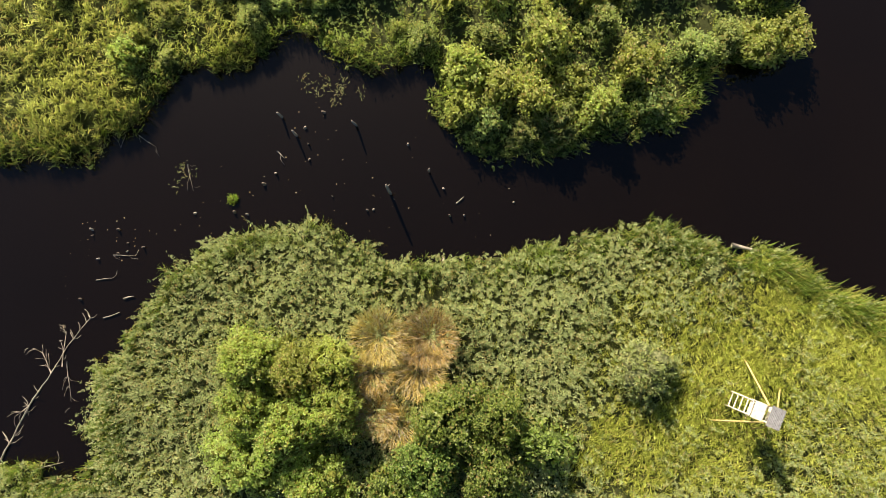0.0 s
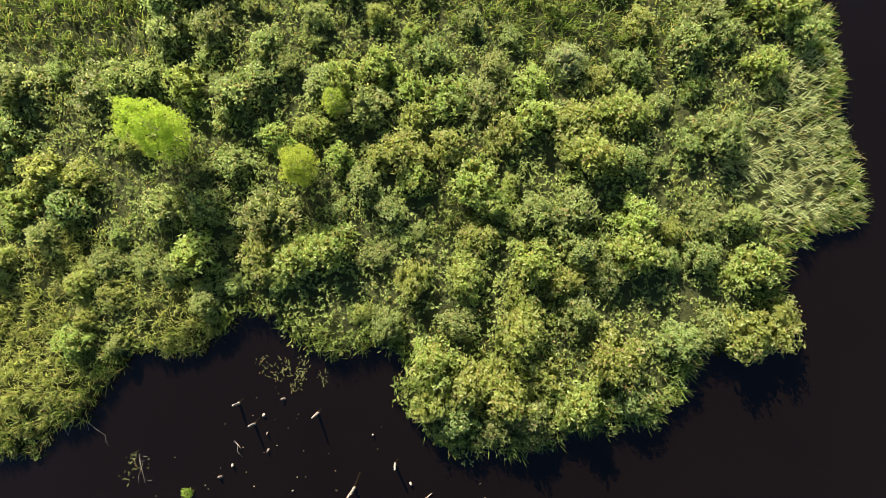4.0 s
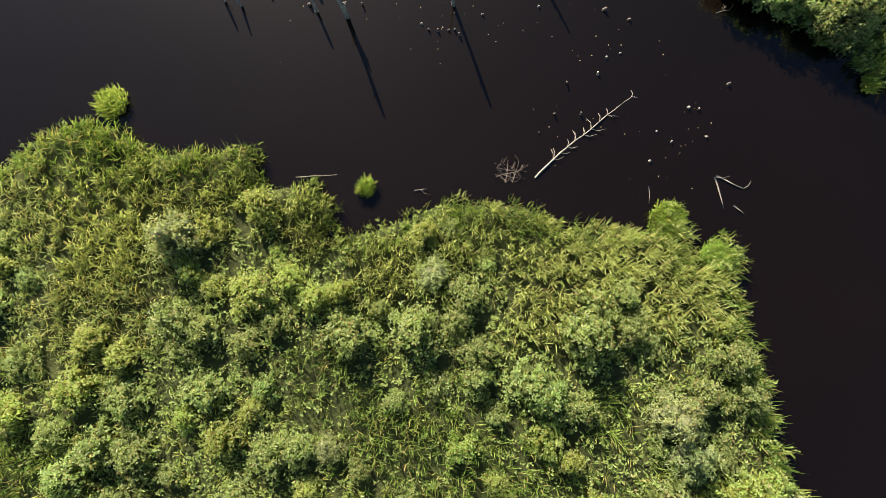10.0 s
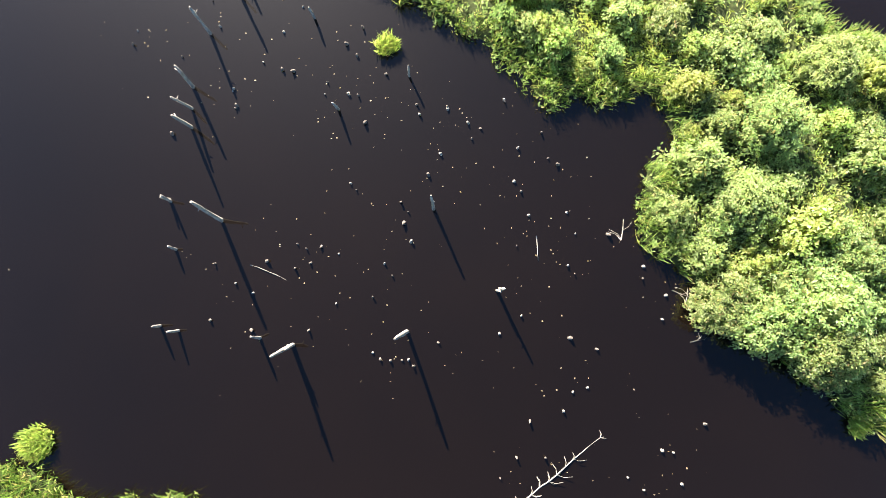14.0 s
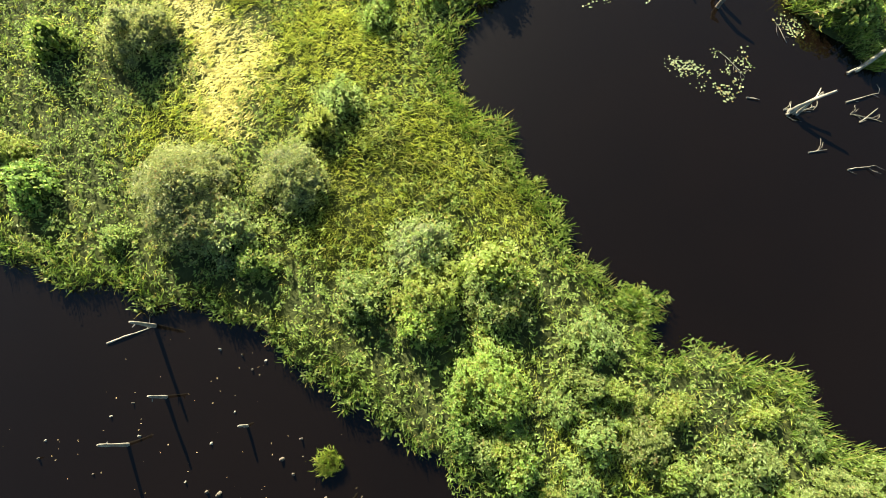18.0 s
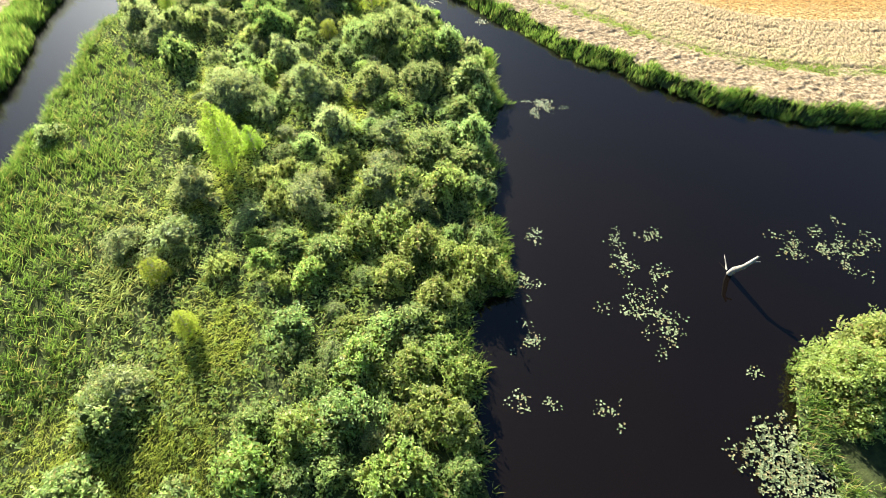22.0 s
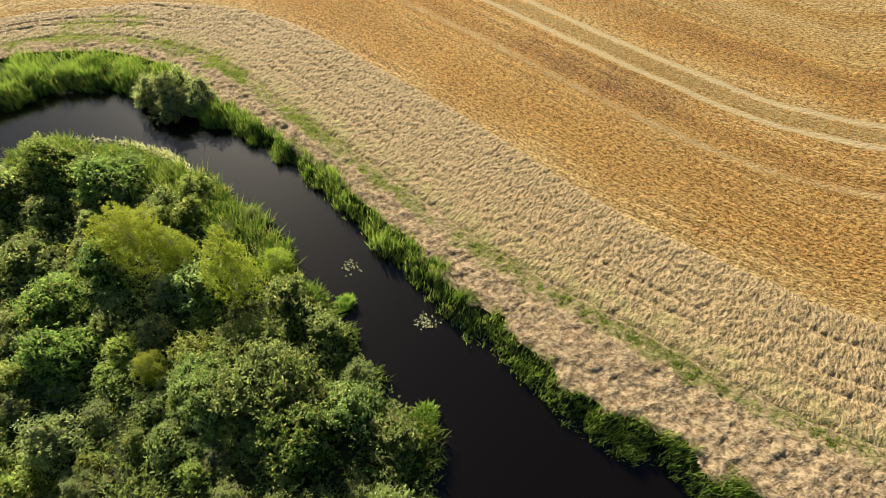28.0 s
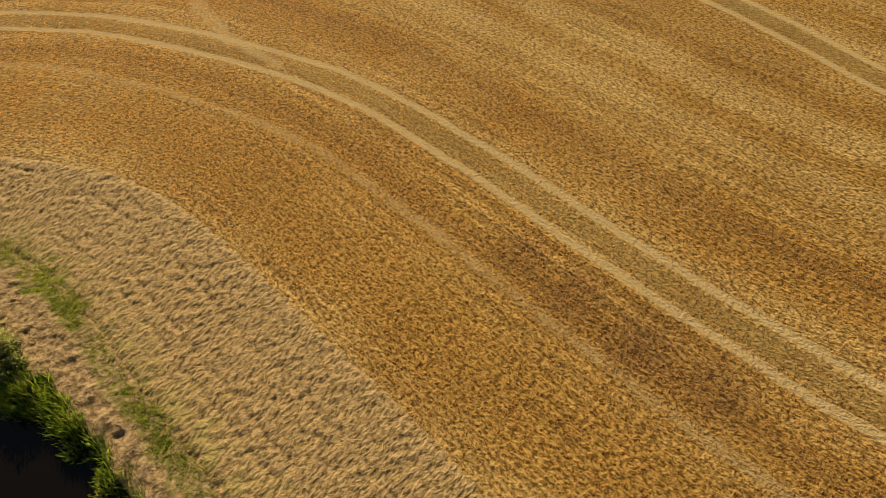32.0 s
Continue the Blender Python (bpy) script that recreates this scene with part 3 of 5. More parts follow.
def leaf_quads(base, way, up, length, width, droop=0.0):
    """Pointed leaves: four corners each, folded a little along the middle."""
    side = unit(np.cross(way, up))
    nrm = np.cross(side, way)
    length, width = np.reshape(length, (-1, 1)), np.reshape(width, (-1, 1))
    mid = base + way * length * 0.45
    tip = base + way * length
    tip[:, 2:] -= length * droop
    v = np.stack([base, mid + side * width / 2 + nrm * width * 0.2, tip, mid - side * width / 2 + nrm * width * 0.2], 1)
    return v.reshape(-1, 3)


def quad_faces(count):
    return np.arange(count * 4).reshape(-1, 4)


def tube(points, radii, sides=6):
    """Verts and quads of a tapering limb."""
    pts = [Vector(p) for p in points]
    verts, faces = [], []
    for i, p in enumerate(pts):
        way = (pts[min(i + 1, len(pts) - 1)] - pts[max(i - 1, 0)]).normalized()
        a = way.orthogonal().normalized()
        b = way.cross(a)
        for k in range(sides):
            t = 2 * math.pi * k / sides
            verts.append(p + (a * math.cos(t) + b * math.sin(t)) * radii[i])
    for i in range(len(pts) - 1):
        for k in range(sides):
            m = (k + 1) % sides
            faces.append((i * sides + k, i * sides + m, (i + 1) * sides + m, (i + 1) * sides + k))
    for first in (0, (len(pts) - 1) * sides):
        verts.append(sum((verts[first + k] for k in range(sides)), Vector()) / sides)
        for k in range(0, sides, 2):
            faces.append((len(verts) - 1, first + k, first + (k + 1) % sides, first + (k + 2) % sides))
    return verts, faces


def join_tubes(name, tubes, material):
    verts, faces = [], []
    for v, f in tubes:
        faces += [tuple(i + len(verts) for i in face) for face in f]
        verts += v
    return mesh_of(name, np.array([tuple(v) for v in verts]), np.array(faces), material, smooth=True)


def part_of(name, mesh, parent, label=""):
    ob = new(name, mesh)
    ob.parent = parent
    return tagged(ob, label)


def build_bush(kind, r, tall, seed):
    """A shrub: stems that fan out, and a crown of lobes set with small leaves."""
    g = np.random.default_rng(seed)
    top = new(KINDS[kind][0])
    lobes = []
    if kind == "b":
        for i in range(36):
            f = (i + 0.5) / 36
            a, out = i * 2.4 + g.uniform(-0.5, 0.5), r * 1.15 * (1 - f) ** 0.6 * (0.35 + 0.65 * f) * g.uniform(0.55, 1.2)
            size = r * g.uniform(0.6, 1.3) * (0.25 - 0.13 * f)
            lobes.append((out * math.cos(a), out * math.sin(a), tall * (0.2 + 0.74 * f) * g.uniform(0.93, 1.05), size, size * g.uniform(1.5, 2.8)))
    else:
        count = 10 if r < 1.5 else 20 if r < 3 else 34
        stretch = g.uniform(0.8, 1.0)
        for i in range(count):
            f = math.sqrt((i + 0.3) / count)
            a, out = i * 2.4 + g.uniform(-0.5, 0.5), r * 0.78 * f * g.uniform(0.75, 1.1)
            size = r * g.uniform(0.17, 0.44) * (1.15 if r < 1.5 else 0.9 if r < 3 else 0.72)
            high = tall * (1 - 0.62 * f**2.2) * g.uniform(0.72, 1.12) - size * 0.8
            lobes.append((out * math.cos(a), out * math.sin(a) * stretch, max(high, size * 0.4), size, size * g.uniform(0.75, 0.95)))
    stems = []
    for i, (x, y, z, s, _) in enumerate(lobes):
        if kind == "b":
            stems.append(tube([(x * 0.1, y * 0.1, z * 0.75), (x * 0.5, y * 0.5, z * 0.9), (x, y, z)], [0.025, 0.018, 0.008], 3))
        else:
            bend = g.uniform(-0.1, 0.1, 2) * r
            stems.append(tube([(x * 0.08, y * 0.08, -0.25), (x * 0.4 + bend[0], y * 0.4 + bend[1], z * 0.5), (x, y, z)], [0.05 * r**0.5, 0.035 * r**0.5, 0.01], 3))
    if kind == "b":
        stems.append(tube([(0, 0, -0.3), (0.04, 0.02, tall * 0.35), (-0.03, 0.05, tall * 0.7), (0.02, 0, tall * 0.97)], [0.09, 0.07, 0.04, 0.01], 7))
    part_of("trunk", join_tubes("trunk", stems, PALE_BARK if kind == "b" else BARK), top)
    size, slim, dens = KINDS[kind][2:5]
    lobes = np.array(lobes)
    share = lobes[:, 3] ** 2
    tips = int(share.sum() * dens)
    pick = g.choice(len(lobes), tips, p=share / share.sum())
    lo = lobes[pick]
    way = unit(g.normal(size=(tips, 3)) + np.array([0, 0, 0.45]))
    depth = 1.06 - 0.3 * g.random((tips, 1)) ** 2 + (g.random((tips, 1)) < 0.24) * g.uniform(0.1, 0.6, (tips, 1)) ** 1.4
    at = lo[:, :3] + way * depth * lo[:, [3, 3, 4]]
    # sprays grow only where light reaches them, on the outside of the crown
    for lobe in lobes:
        free = (((at - lobe[:3]) / lobe[[3, 3, 4]]) ** 2).sum(1) > 0.62
        at, way = at[free], way[free]
    at[:, 2] = np.maximum(at[:, 2], 0.12)
    each = 8
    tips = len(at)
    base = np.repeat(at, each, 0) + g.normal(0, 1, (tips * each, 3)) * size * 0.45
    face = np.repeat(way, each, 0)
    up = unit(face * 0.8 + np.array([0, 0, 0.5]) + g.normal(0, 0.42, face.shape))
    out = unit(np.cross(up, g.normal(size=face.shape)) + face * 0.35 + np.array([0, 0, 0.5 if kind == "b" else 0.0]))
    long = size * g.uniform(0.65, 1.4, tips * each)
    verts = leaf_quads(base, out, up, long, long * slim, 0.12)
    part_of("crown", mesh_of("crown", verts, quad_faces(tips * each), LEAF[kind]), top)
    if kind == "b":
        return tagged(top, KINDS[kind][1], KINDS[kind][5], KINDS[kind][6])
    # closed hulls stand in for inner leaves; their darkest greens paint the crown's shade
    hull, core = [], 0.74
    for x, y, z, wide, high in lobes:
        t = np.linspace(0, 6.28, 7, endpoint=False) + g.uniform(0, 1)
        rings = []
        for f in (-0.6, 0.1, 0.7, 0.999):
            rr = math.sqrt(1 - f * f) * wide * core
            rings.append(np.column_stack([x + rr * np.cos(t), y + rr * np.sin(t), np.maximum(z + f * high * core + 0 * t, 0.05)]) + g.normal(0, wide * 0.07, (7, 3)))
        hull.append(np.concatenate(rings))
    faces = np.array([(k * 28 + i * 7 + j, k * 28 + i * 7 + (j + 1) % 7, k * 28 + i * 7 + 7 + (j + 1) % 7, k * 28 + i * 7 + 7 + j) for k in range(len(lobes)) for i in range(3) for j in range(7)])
    part_of("inner_foliage", mesh_of("inner_foliage", np.concatenate(hull), faces, INNER[kind], smooth=True), top, "inner foliage hull with crown shade painted into its dark greens")
    return tagged(top, KINDS[kind][1], KINDS[kind][5], KINDS[kind][6])


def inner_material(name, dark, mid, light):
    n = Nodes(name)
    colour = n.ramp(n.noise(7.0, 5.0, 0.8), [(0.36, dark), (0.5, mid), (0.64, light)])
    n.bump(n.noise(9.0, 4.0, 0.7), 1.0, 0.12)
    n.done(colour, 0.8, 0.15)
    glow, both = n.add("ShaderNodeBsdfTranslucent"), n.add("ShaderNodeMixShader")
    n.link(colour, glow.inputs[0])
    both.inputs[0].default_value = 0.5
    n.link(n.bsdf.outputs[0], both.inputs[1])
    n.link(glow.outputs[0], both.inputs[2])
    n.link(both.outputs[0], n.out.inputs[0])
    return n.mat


# dark stops lie below the leaf greens: shade between leaves, put in as colour
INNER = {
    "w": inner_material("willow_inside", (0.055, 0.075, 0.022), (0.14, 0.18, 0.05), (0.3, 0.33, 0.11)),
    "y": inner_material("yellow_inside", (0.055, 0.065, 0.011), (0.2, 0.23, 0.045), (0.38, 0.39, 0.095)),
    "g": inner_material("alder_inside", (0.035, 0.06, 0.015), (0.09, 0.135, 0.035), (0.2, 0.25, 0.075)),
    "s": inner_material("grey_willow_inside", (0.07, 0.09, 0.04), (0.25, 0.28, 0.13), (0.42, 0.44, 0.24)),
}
KINDS = {
    "w": ("willow_bush", "rounded green willow bush growing from the marsh herbs", 0.14, 0.46, 150, "bush", "willow bushes"),
    "y": ("sunlit_bush", "yellow-green rounded bush with dense small leaves", 0.14, 0.52, 150, "bush", "yellow-green bushes"),
    "g": ("alder_bush", "dark green broad-leaved alder bush among herbs", 0.14, 0.62, 140, "bush", "alder bushes"),
    "s": ("grey_willow", "silvery grey-green willow shrub with thin leaves", 0.13, 0.38, 180, "bush", "grey willows"),
    "b": ("young_birch", "bright yellow-green upright young birch with pale trunk", 0.12, 0.5, 380, "tree", "young birches"),
}
MEADOW_A = [(10, -11, 7), (17, -13, 6), (14.5, -8, 4), (4.5, -11.5, 4), (20, -20, 9)]
MEADOW_B = [(14, 29, 3), (16.5, 27, 3), (18.5, 24, 3), (21, 21, 2), (13, 32, 2), (25.5, 19.5, 1.6), (24.5, 24.5, 1.4), (-2, 33, 3), (-5, 36, 4), (10, 16, 2)]
DRY_C = [(34.2, 87.1, 1.1), (34.2, 85, 1.4), (34.6, 83.2, 1.9), (35.2, 81, 2.3), (34.9, 79, 2.1), (33.8, 77.2, 1.6), (36.4, 79.6, 1.3)]
REEDS_C = [(31, 97, 4), (34, 103, 5.5), (37.5, 110, 6), (41, 118, 4), (35, 96, 3.5)]
GRASS_C = [(52, 112, 2.5), (56.5, 106, 2.5), (51, 95, 3), (55, 121, 2), (58, 100, 2), (48, 113, 2.5), (38, 70, 4.5), (40, 78, 5), (36, 84, 4), (40, 86, 4.5), (44, 66, 3), (43, 71, 3.5), (40, 58.5, 2), (43, 55, 3), (46, 103, 3), (44, 92, 3), (31, 77, 3), (50, 108, 2.5), (54, 100, 2.5), (37, 90, 3)]
GREEN_TIPS_B = [(14.5, 42.5, 2.2), (7.5, 47, 3), (12, 44.2, 2), (25, 34.5, 1.8), (22.5, 36, 1.6), (17, 38.5, 1.5)]
MUD_D = [(67.9, 73.9, 1.3), (68.7, 73.0, 1.0)]
BROWN_B = [(-17, 17.5, 4), (-22, 20, 6), (-19, 20, 5), (-12, 20, 3), (8, 42, 3.5), (5, 44, 4), (3, 39, 3), (-14, 18, 4), (-16, 21, 5), (26.5, 32.5, 2.2), (29.5, 30.5, 2.2), (41.5, 71, 2), (45, 69, 1.6), (38.5, 105, 4), (41, 98, 3)]
PALE_REEDS_B = [(24.9, 33.7, 2.4), (27.9, 31.1, 2.3), (29.7, 28.9, 2.3), (25.7, 29.7, 2.3), (23.7, 35.4, 1.8), (24.2, 30.6, 2.1), (31.3, 27.6, 1.5), (17.9, 35.0, 1.8), (15.2, 39.1, 2.1), (12.2, 42.3, 1.9), (7.9, 44.0, 2.4), (5.9, 46.5, 1.9), (5.4, 42.1, 2.1), (29.4, 32.4, 1.3), (21.0, 34.1, 1.6), (-14.1, 19.2, 3.0), (-13.1, 21.4, 2.4), (-9.6, 22.7, 1.8), (-15.8, 17.5, 1.8), (-6.1, 17.3, 1.8), (-12.9, 17.4, 1.8)]
COMBED_B = [(26.8, 11.8, 2.6), (25.6, 9.6, 2.3), (28.2, 14.2, 2), (24.2, 12, 1.8), (29.3, 17, 1.4), (27.4, 9.2, 1.8)]
TALL_REEDS_C = [(63.7, 122.4, 1.5), (62.6, 124.8, 1.3), (64.8, 119.6, 1.3), (65.6, 116.9, 1.2), (61.8, 126.9, 1.3), (60.3, 129, 1.3), (58, 131.5, 1.2), (54.5, 133.4, 1.6), (50, 132.5, 1.4)]
BUSHES = [
    ("w", [(0.1, 23.5, 1.2), (-9.9, 29.8, 1.5), (-8.3, 32, 1.5), (-4.9, 30, 1.3), (-3.2, 29.7, 1.2), (-8.4, 25.2, 1.2), (-4.1, 22.9, 1.3), (0.8, 20, 1.5), (-6.1, 20.8, 0.9), (-4.9, 19.9, 0.9), (6.1, 25.3, 1.2), (1.8, 26.4, 1.3), (12.9, 14.3, 1.1), (14.8, 13.7, 1.3), (14.2, 11.7, 1.2), (15, 10.2, 1.1), (12.5, 9, 1.3), (8.3, 5.2, 1.2), (5, 7.2, 1.3), (6.6, 5.6, 1), (13.3, 4.4, 1.3), (18.4, 5.6, 1), (19.9, 3.6, 0.8), (23, 13.9, 1.3), (7.8, 23.1, 1.2), (13.6, 20.9, 1.2), (15, 33.2, 1.3), (18.2, 31.7, 1.4), (25.6, 28.5, 1.6), (27.3, 27.6, 1), (27.8, 26.5, 0.8), (7.8, 37.4, 1.2)]),
    ("w", [(8.8, 36.5, 1), (7.4, 35.9, 0.8), (4.1, 35, 1.2), (7.7, 33.7, 1.1), (10.5, 34.7, 0.9), (10.4, 32.5, 0.7), (2.3, 33.2, 1.2), (3.4, 32.4, 1.2), (0.5, 32.7, 1.3), (0.1, 31.2, 1.2), (2.3, 30.6, 1.2), (19.7, 28.6, 1), (21.9, 27.3, 1.2), (22.5, 26.1, 1.1), (23.5, 25.3, 1), (20.4, 29.8, 0.9), (9.4, 29.5, 1.1), (10.8, 29.3, 1), (12.9, 27.1, 0.7), (29.2, 16.7, 1), (25.1, 19.8, 1.3), (25.8, 18.5, 1.1), (23.5, 18.9, 1.2), (3.3, 26.8, 1.1), (-1.9, 29.8, 1), (14.4, 24.9, 0.8), (16, 23.3, 0.8), (15.8, 29.3, 0.7), (11.7, 24.2, 0.9), (14.3, 22.1, 0.9), (7.2, 28.6, 0.9), (20.8, 19.2, 0.9)]),
    ("w", [(37.3, 87.3, 1.4), (38.9, 90.3, 1.4), (45.5, 83.7, 1), (43.7, 80.3, 1.1), (40.8, 85.1, 1.3), (39.6, 74.9, 1.3), (48.3, 85.5, 1.3), (47.1, 83.7, 0.9), (41.7, 62.9, 1.8), (44.7, 59, 1.3), (46.4, 47.4, 1.9), (50.3, 48.6, 1.8), (49.8, 44.2, 1.4), (43.4, 44.7, 1.7), (46.8, 40.5, 1.7), (40.4, 45.6, 1.2), (42.8, 47, 1.4), (46.3, 51.5, 1.2), (45.7, 44.5, 1.2), (40.8, 43.4, 1.2), (26.9, 73, 0.8), (36.3, 65.3, 1.3), (42.2, 62.2, 1.3), (38.5, 56.8, 1), (62.5, 112.2, 2.3), (60.2, 113.7, 1.7), (62, 106.1, 1.9), (58.7, 107.2, 1.7), (65, 104.7, 1.5), (65, 102.1, 1.1), (52.6, 103.2, 1), (59.3, 99.4, 1.7)]),
    ("w", [(62.6, 99.2, 1.3), (61, 97, 1.3), (60.7, 95.1, 1), (49.1, 96.2, 1.1), (50.8, 94.4, 1.3), (47.5, 90.9, 1.3), (51.8, 88.8, 1.1), (49.2, 85.2, 1.2), (47.5, 88.1, 0.8), (47, 84.8, 0.9), (44.8, 87.2, 0.9), (50.5, 81.9, 1), (52.1, 80.9, 0.9), (37, 88.1, 1.1), (37.5, 112.4, 1.1), (47.5, 121.8, 1.4), (53.1, 125.4, 1.5), (49.3, 122.7, 1.3), (60.5, 112.8, 1.7), (65.9, 113.7, 1.3), (63.4, 111.6, 1.6), (65.5, 109.5, 1.4), (66.5, 107.5, 1.2), (52.5, 130.7, 1.5), (61, 119.2, 1.4), (64.7, 116, 1.4), (44.2, 39.2, 2.5), (41.4, 39.1, 2.1), (43.7, 37.2, 1.9), (40.3, 41.4, 1.7), (72.2, 74.4, 2.3), (64.7, 70.7, 1.6)]),
    ("y", [(-11.5, 0.8, 2), (-9.3, -0.7, 2), (-7.5, -1.1, 1.5), (-8.1, -3.3, 1.9), (-10.7, -3.3, 2.3), (-12.5, -1.4, 1.8), (-13.8, -3.7, 2), (-10.7, -6, 2), (2.8, 23.7, 1), (-8.8, 27.2, 1.3), (-10.9, 26.2, 1.2), (-7.3, 26.2, 1.2), (-0.5, 18.5, 1.3), (0.9, 17.5, 1.3), (2.8, 17.3, 1.3), (-3.4, 19.9, 1.4), (-9.5, 21.3, 0.9), (-10.9, 18.7, 1), (-10, 19.5, 0.7), (-13, 24.3, 1.2), (8.3, 20.1, 1.3), (8.3, 18.5, 1), (10.7, 19.4, 1), (7.1, 20.5, 0.8), (11, 17, 1.5), (11.2, 15.7, 1), (13.4, 18.5, 1.2), (15.1, 18.7, 1.2), (16.8, 17.6, 1.3), (16.8, 15.6, 1.4), (19.4, 17, 1.2), (9.8, 14.5, 1)]),
    ("y", [(8.4, 13.1, 1.3), (11.9, 12.2, 1.3), (12.8, 10.7, 1), (16.5, 10.6, 1.4), (17.5, 12, 1.2), (9.6, 9.5, 1.6), (5, 9.9, 1.4), (6.4, 8.2, 1.5), (7.7, 6.9, 1.4), (9.9, 6.8, 1.3), (10.7, 4.9, 1.4), (4.2, 8.3, 1.2), (13.3, 6.1, 1.6), (21.5, 7.2, 1.3), (21.2, 4.2, 1.4), (19.5, 4.7, 1.4), (11.5, 22, 1.2), (15.7, 20.6, 1), (11.8, 36.9, 1.3), (11, 40.6, 0.9), (14.2, 35.3, 0.9), (3.8, 38.2, 0.9), (4.8, 36.8, 0.9), (2.2, 36.2, 1.1), (17.7, 26, 0.8), (10.2, 27.3, 0.8), (28.8, 18.6, 1.4), (30.4, 18.4, 0.8), (22, 20.9, 1), (9.1, 24.8, 1.1), (7.2, 24.8, 1.1), (10.1, 23.2, 0.8)]),
    ("y", [(-0.3, 28.3, 1.1), (18.6, 23.8, 0.7), (22, 23.4, 0.7), (43.8, 85.2, 1.4), (46.4, 85.9, 1.3), (49.7, 81.9, 1.6), (47.3, 80.2, 1.3), (46.2, 78.2, 0.9), (43.2, 78.5, 1), (52.5, 83.3, 1.4), (39.1, 63.9, 1.7), (39.6, 59.5, 1.8), (39.2, 56.4, 1.1), (45.2, 42.4, 1.6), (49.1, 46.2, 1.1), (51.9, 47, 1.3), (42.6, 42, 1.2), (38.1, 74, 1), (23.4, 80, 1), (42.6, 63.7, 1.5), (38.2, 63, 1.2), (40, 58.4, 1.2), (39.2, 55.6, 1.1), (58.8, 96, 1.4), (53, 95.1, 1.3), (54.9, 94.5, 1.4), (55.4, 92.5, 1.3), (56.5, 91.2, 1), (57.6, 89.6, 1.3), (58.3, 88.3, 0.7), (56.4, 89.1, 0.9), (54.8, 89.2, 1.1)]),
    ("y", [(53.5, 91.4, 1.1), (49.5, 93.5, 1), (45.3, 96.4, 1), (50.6, 88, 1.4), (49.3, 87.3, 1.1), (52.2, 86.3, 1.2), (53.7, 86.4, 1.1), (54.1, 84.7, 1), (52.1, 84.2, 1.2), (53, 82.6, 1.1), (53.2, 81.4, 0.7), (48.9, 82.5, 1.1), (51.2, 130, 1.6), (69.6, 77, 2.2), (72.4, 76.5, 2.7)]),
    ("g", [(-3.5, -6, 2.2), (-1.1, -7, 1.9), (-5.3, -7.8, 2), (-2.7, -9.1, 2.2), (0.3, -9.4, 1.5), (-7.6, -8, 1.4), (29.2, 90.9, 1.6), (27.3, 84.8, 1.3), (32.5, 69.1, 0.9), (50.4, 79.9, 1.2), (24.1, 77.3, 1.3), (32.5, 68.6, 0.7), (37.8, 57.7, 0.8), (46.9, 117.5, 1.5), (63.3, 109.3, 2), (56.7, 97, 1.3), (47, 130.8, 1.9), (54.8, 131.5, 2), (57.6, 129.2, 1.9), (45, 129.6, 1.4), (46.6, 118.9, 1.3), (54.5, 120.9, 1.8), (54.3, 118, 1.7), (62.5, 114.2, 1.9), (57.1, 122.6, 1.6), (66.6, 70.1, 2), (65.1, 68.1, 1.6)]),
    ("s", [(6.9, -8.1, 1.4), (9.4, 41.1, 1.5), (20, 33.9, 1), (27.2, 23.1, 1.4), (27.3, 21.4, 1.1), (12.1, 28.6, 0.8), (18, 20.7, 1.1), (32.5, 92.4, 2.2), (31.4, 82.9, 2.1), (31, 73.1, 3.1), (32, 70.8, 1.5), (35.6, 72, 1.9), (39.7, 66.1, 1.5), (49.4, 110.8, 2.5), (54.4, 109.3, 1.9), (53.9, 114, 1.3), (46.3, 121.1, 1.9), (54.5, 104, 1.6), (57.6, 101.8, 1.4), (55.3, 98.3, 1.5), (51.2, 98.8, 1.5), (45.3, 102.4, 1.5), (45.5, 107.6, 1.1), (43.2, 99.5, 1.5), (40.8, 100.4, 1.3), (39.4, 91.1, 1.5), (44.9, 124.4, 1.6)]),
    ("b", [(-2, 25.9, 1.7), (3.4, 21.6, 1.3), (6.3, 23.9, 0.9), (47.7, 104.5, 1.6), (49.3, 105.2, 0.9), (42.2, 97.3, 0.8), (43, 93.1, 0.8), (47.2, 126, 1), (58.9, 122.2, 1.9), (60.4, 121.3, 1.2), (62.8, 118.1, 1.5), (64.9, 118.4, 0.9), (58.1, 115.5, 1)]),
]
BUSHES += [("s", [(62.4, 135.9, 1.9), (64.2, 134.8, 1.3), (61.2, 136.6, 1.2)]), ("w", [(63.3, 136.6, 1.3)])]
stock = {}
for kind in KINDS:
    for size, r in enumerate((1.2, 2.2, 3.3)):
        for variety in range(3):
            tall = r * 2.1 + 0.9 if kind == "b" else r * 0.68 + 0.6
            stock[kind, size, variety] = build_bush(kind, r, tall, len(stock) + 20), r


def inland(x, y, gap):
    """Moves a foot away from the shore until the crown stands over the land."""
    for _ in range(4):
        q = np.array([(x, y), (x + 0.3, y), (x, y + 0.3)])
        for key in "ABCD":
            d = land(q, key)
            if d[0] > -2.5:
                break
        if d[0] >= gap or d[0] < -2.5:
            break
        slope = Vector((d[1] - d[0], d[2] - d[0]))
        if slope.length > 1e-4:
            slope.normalize()
            x, y = x + slope.x * (gap - d[0]) * 0.8, y + slope.y * (gap - d[0]) * 0.8
    return float(x), float(y)


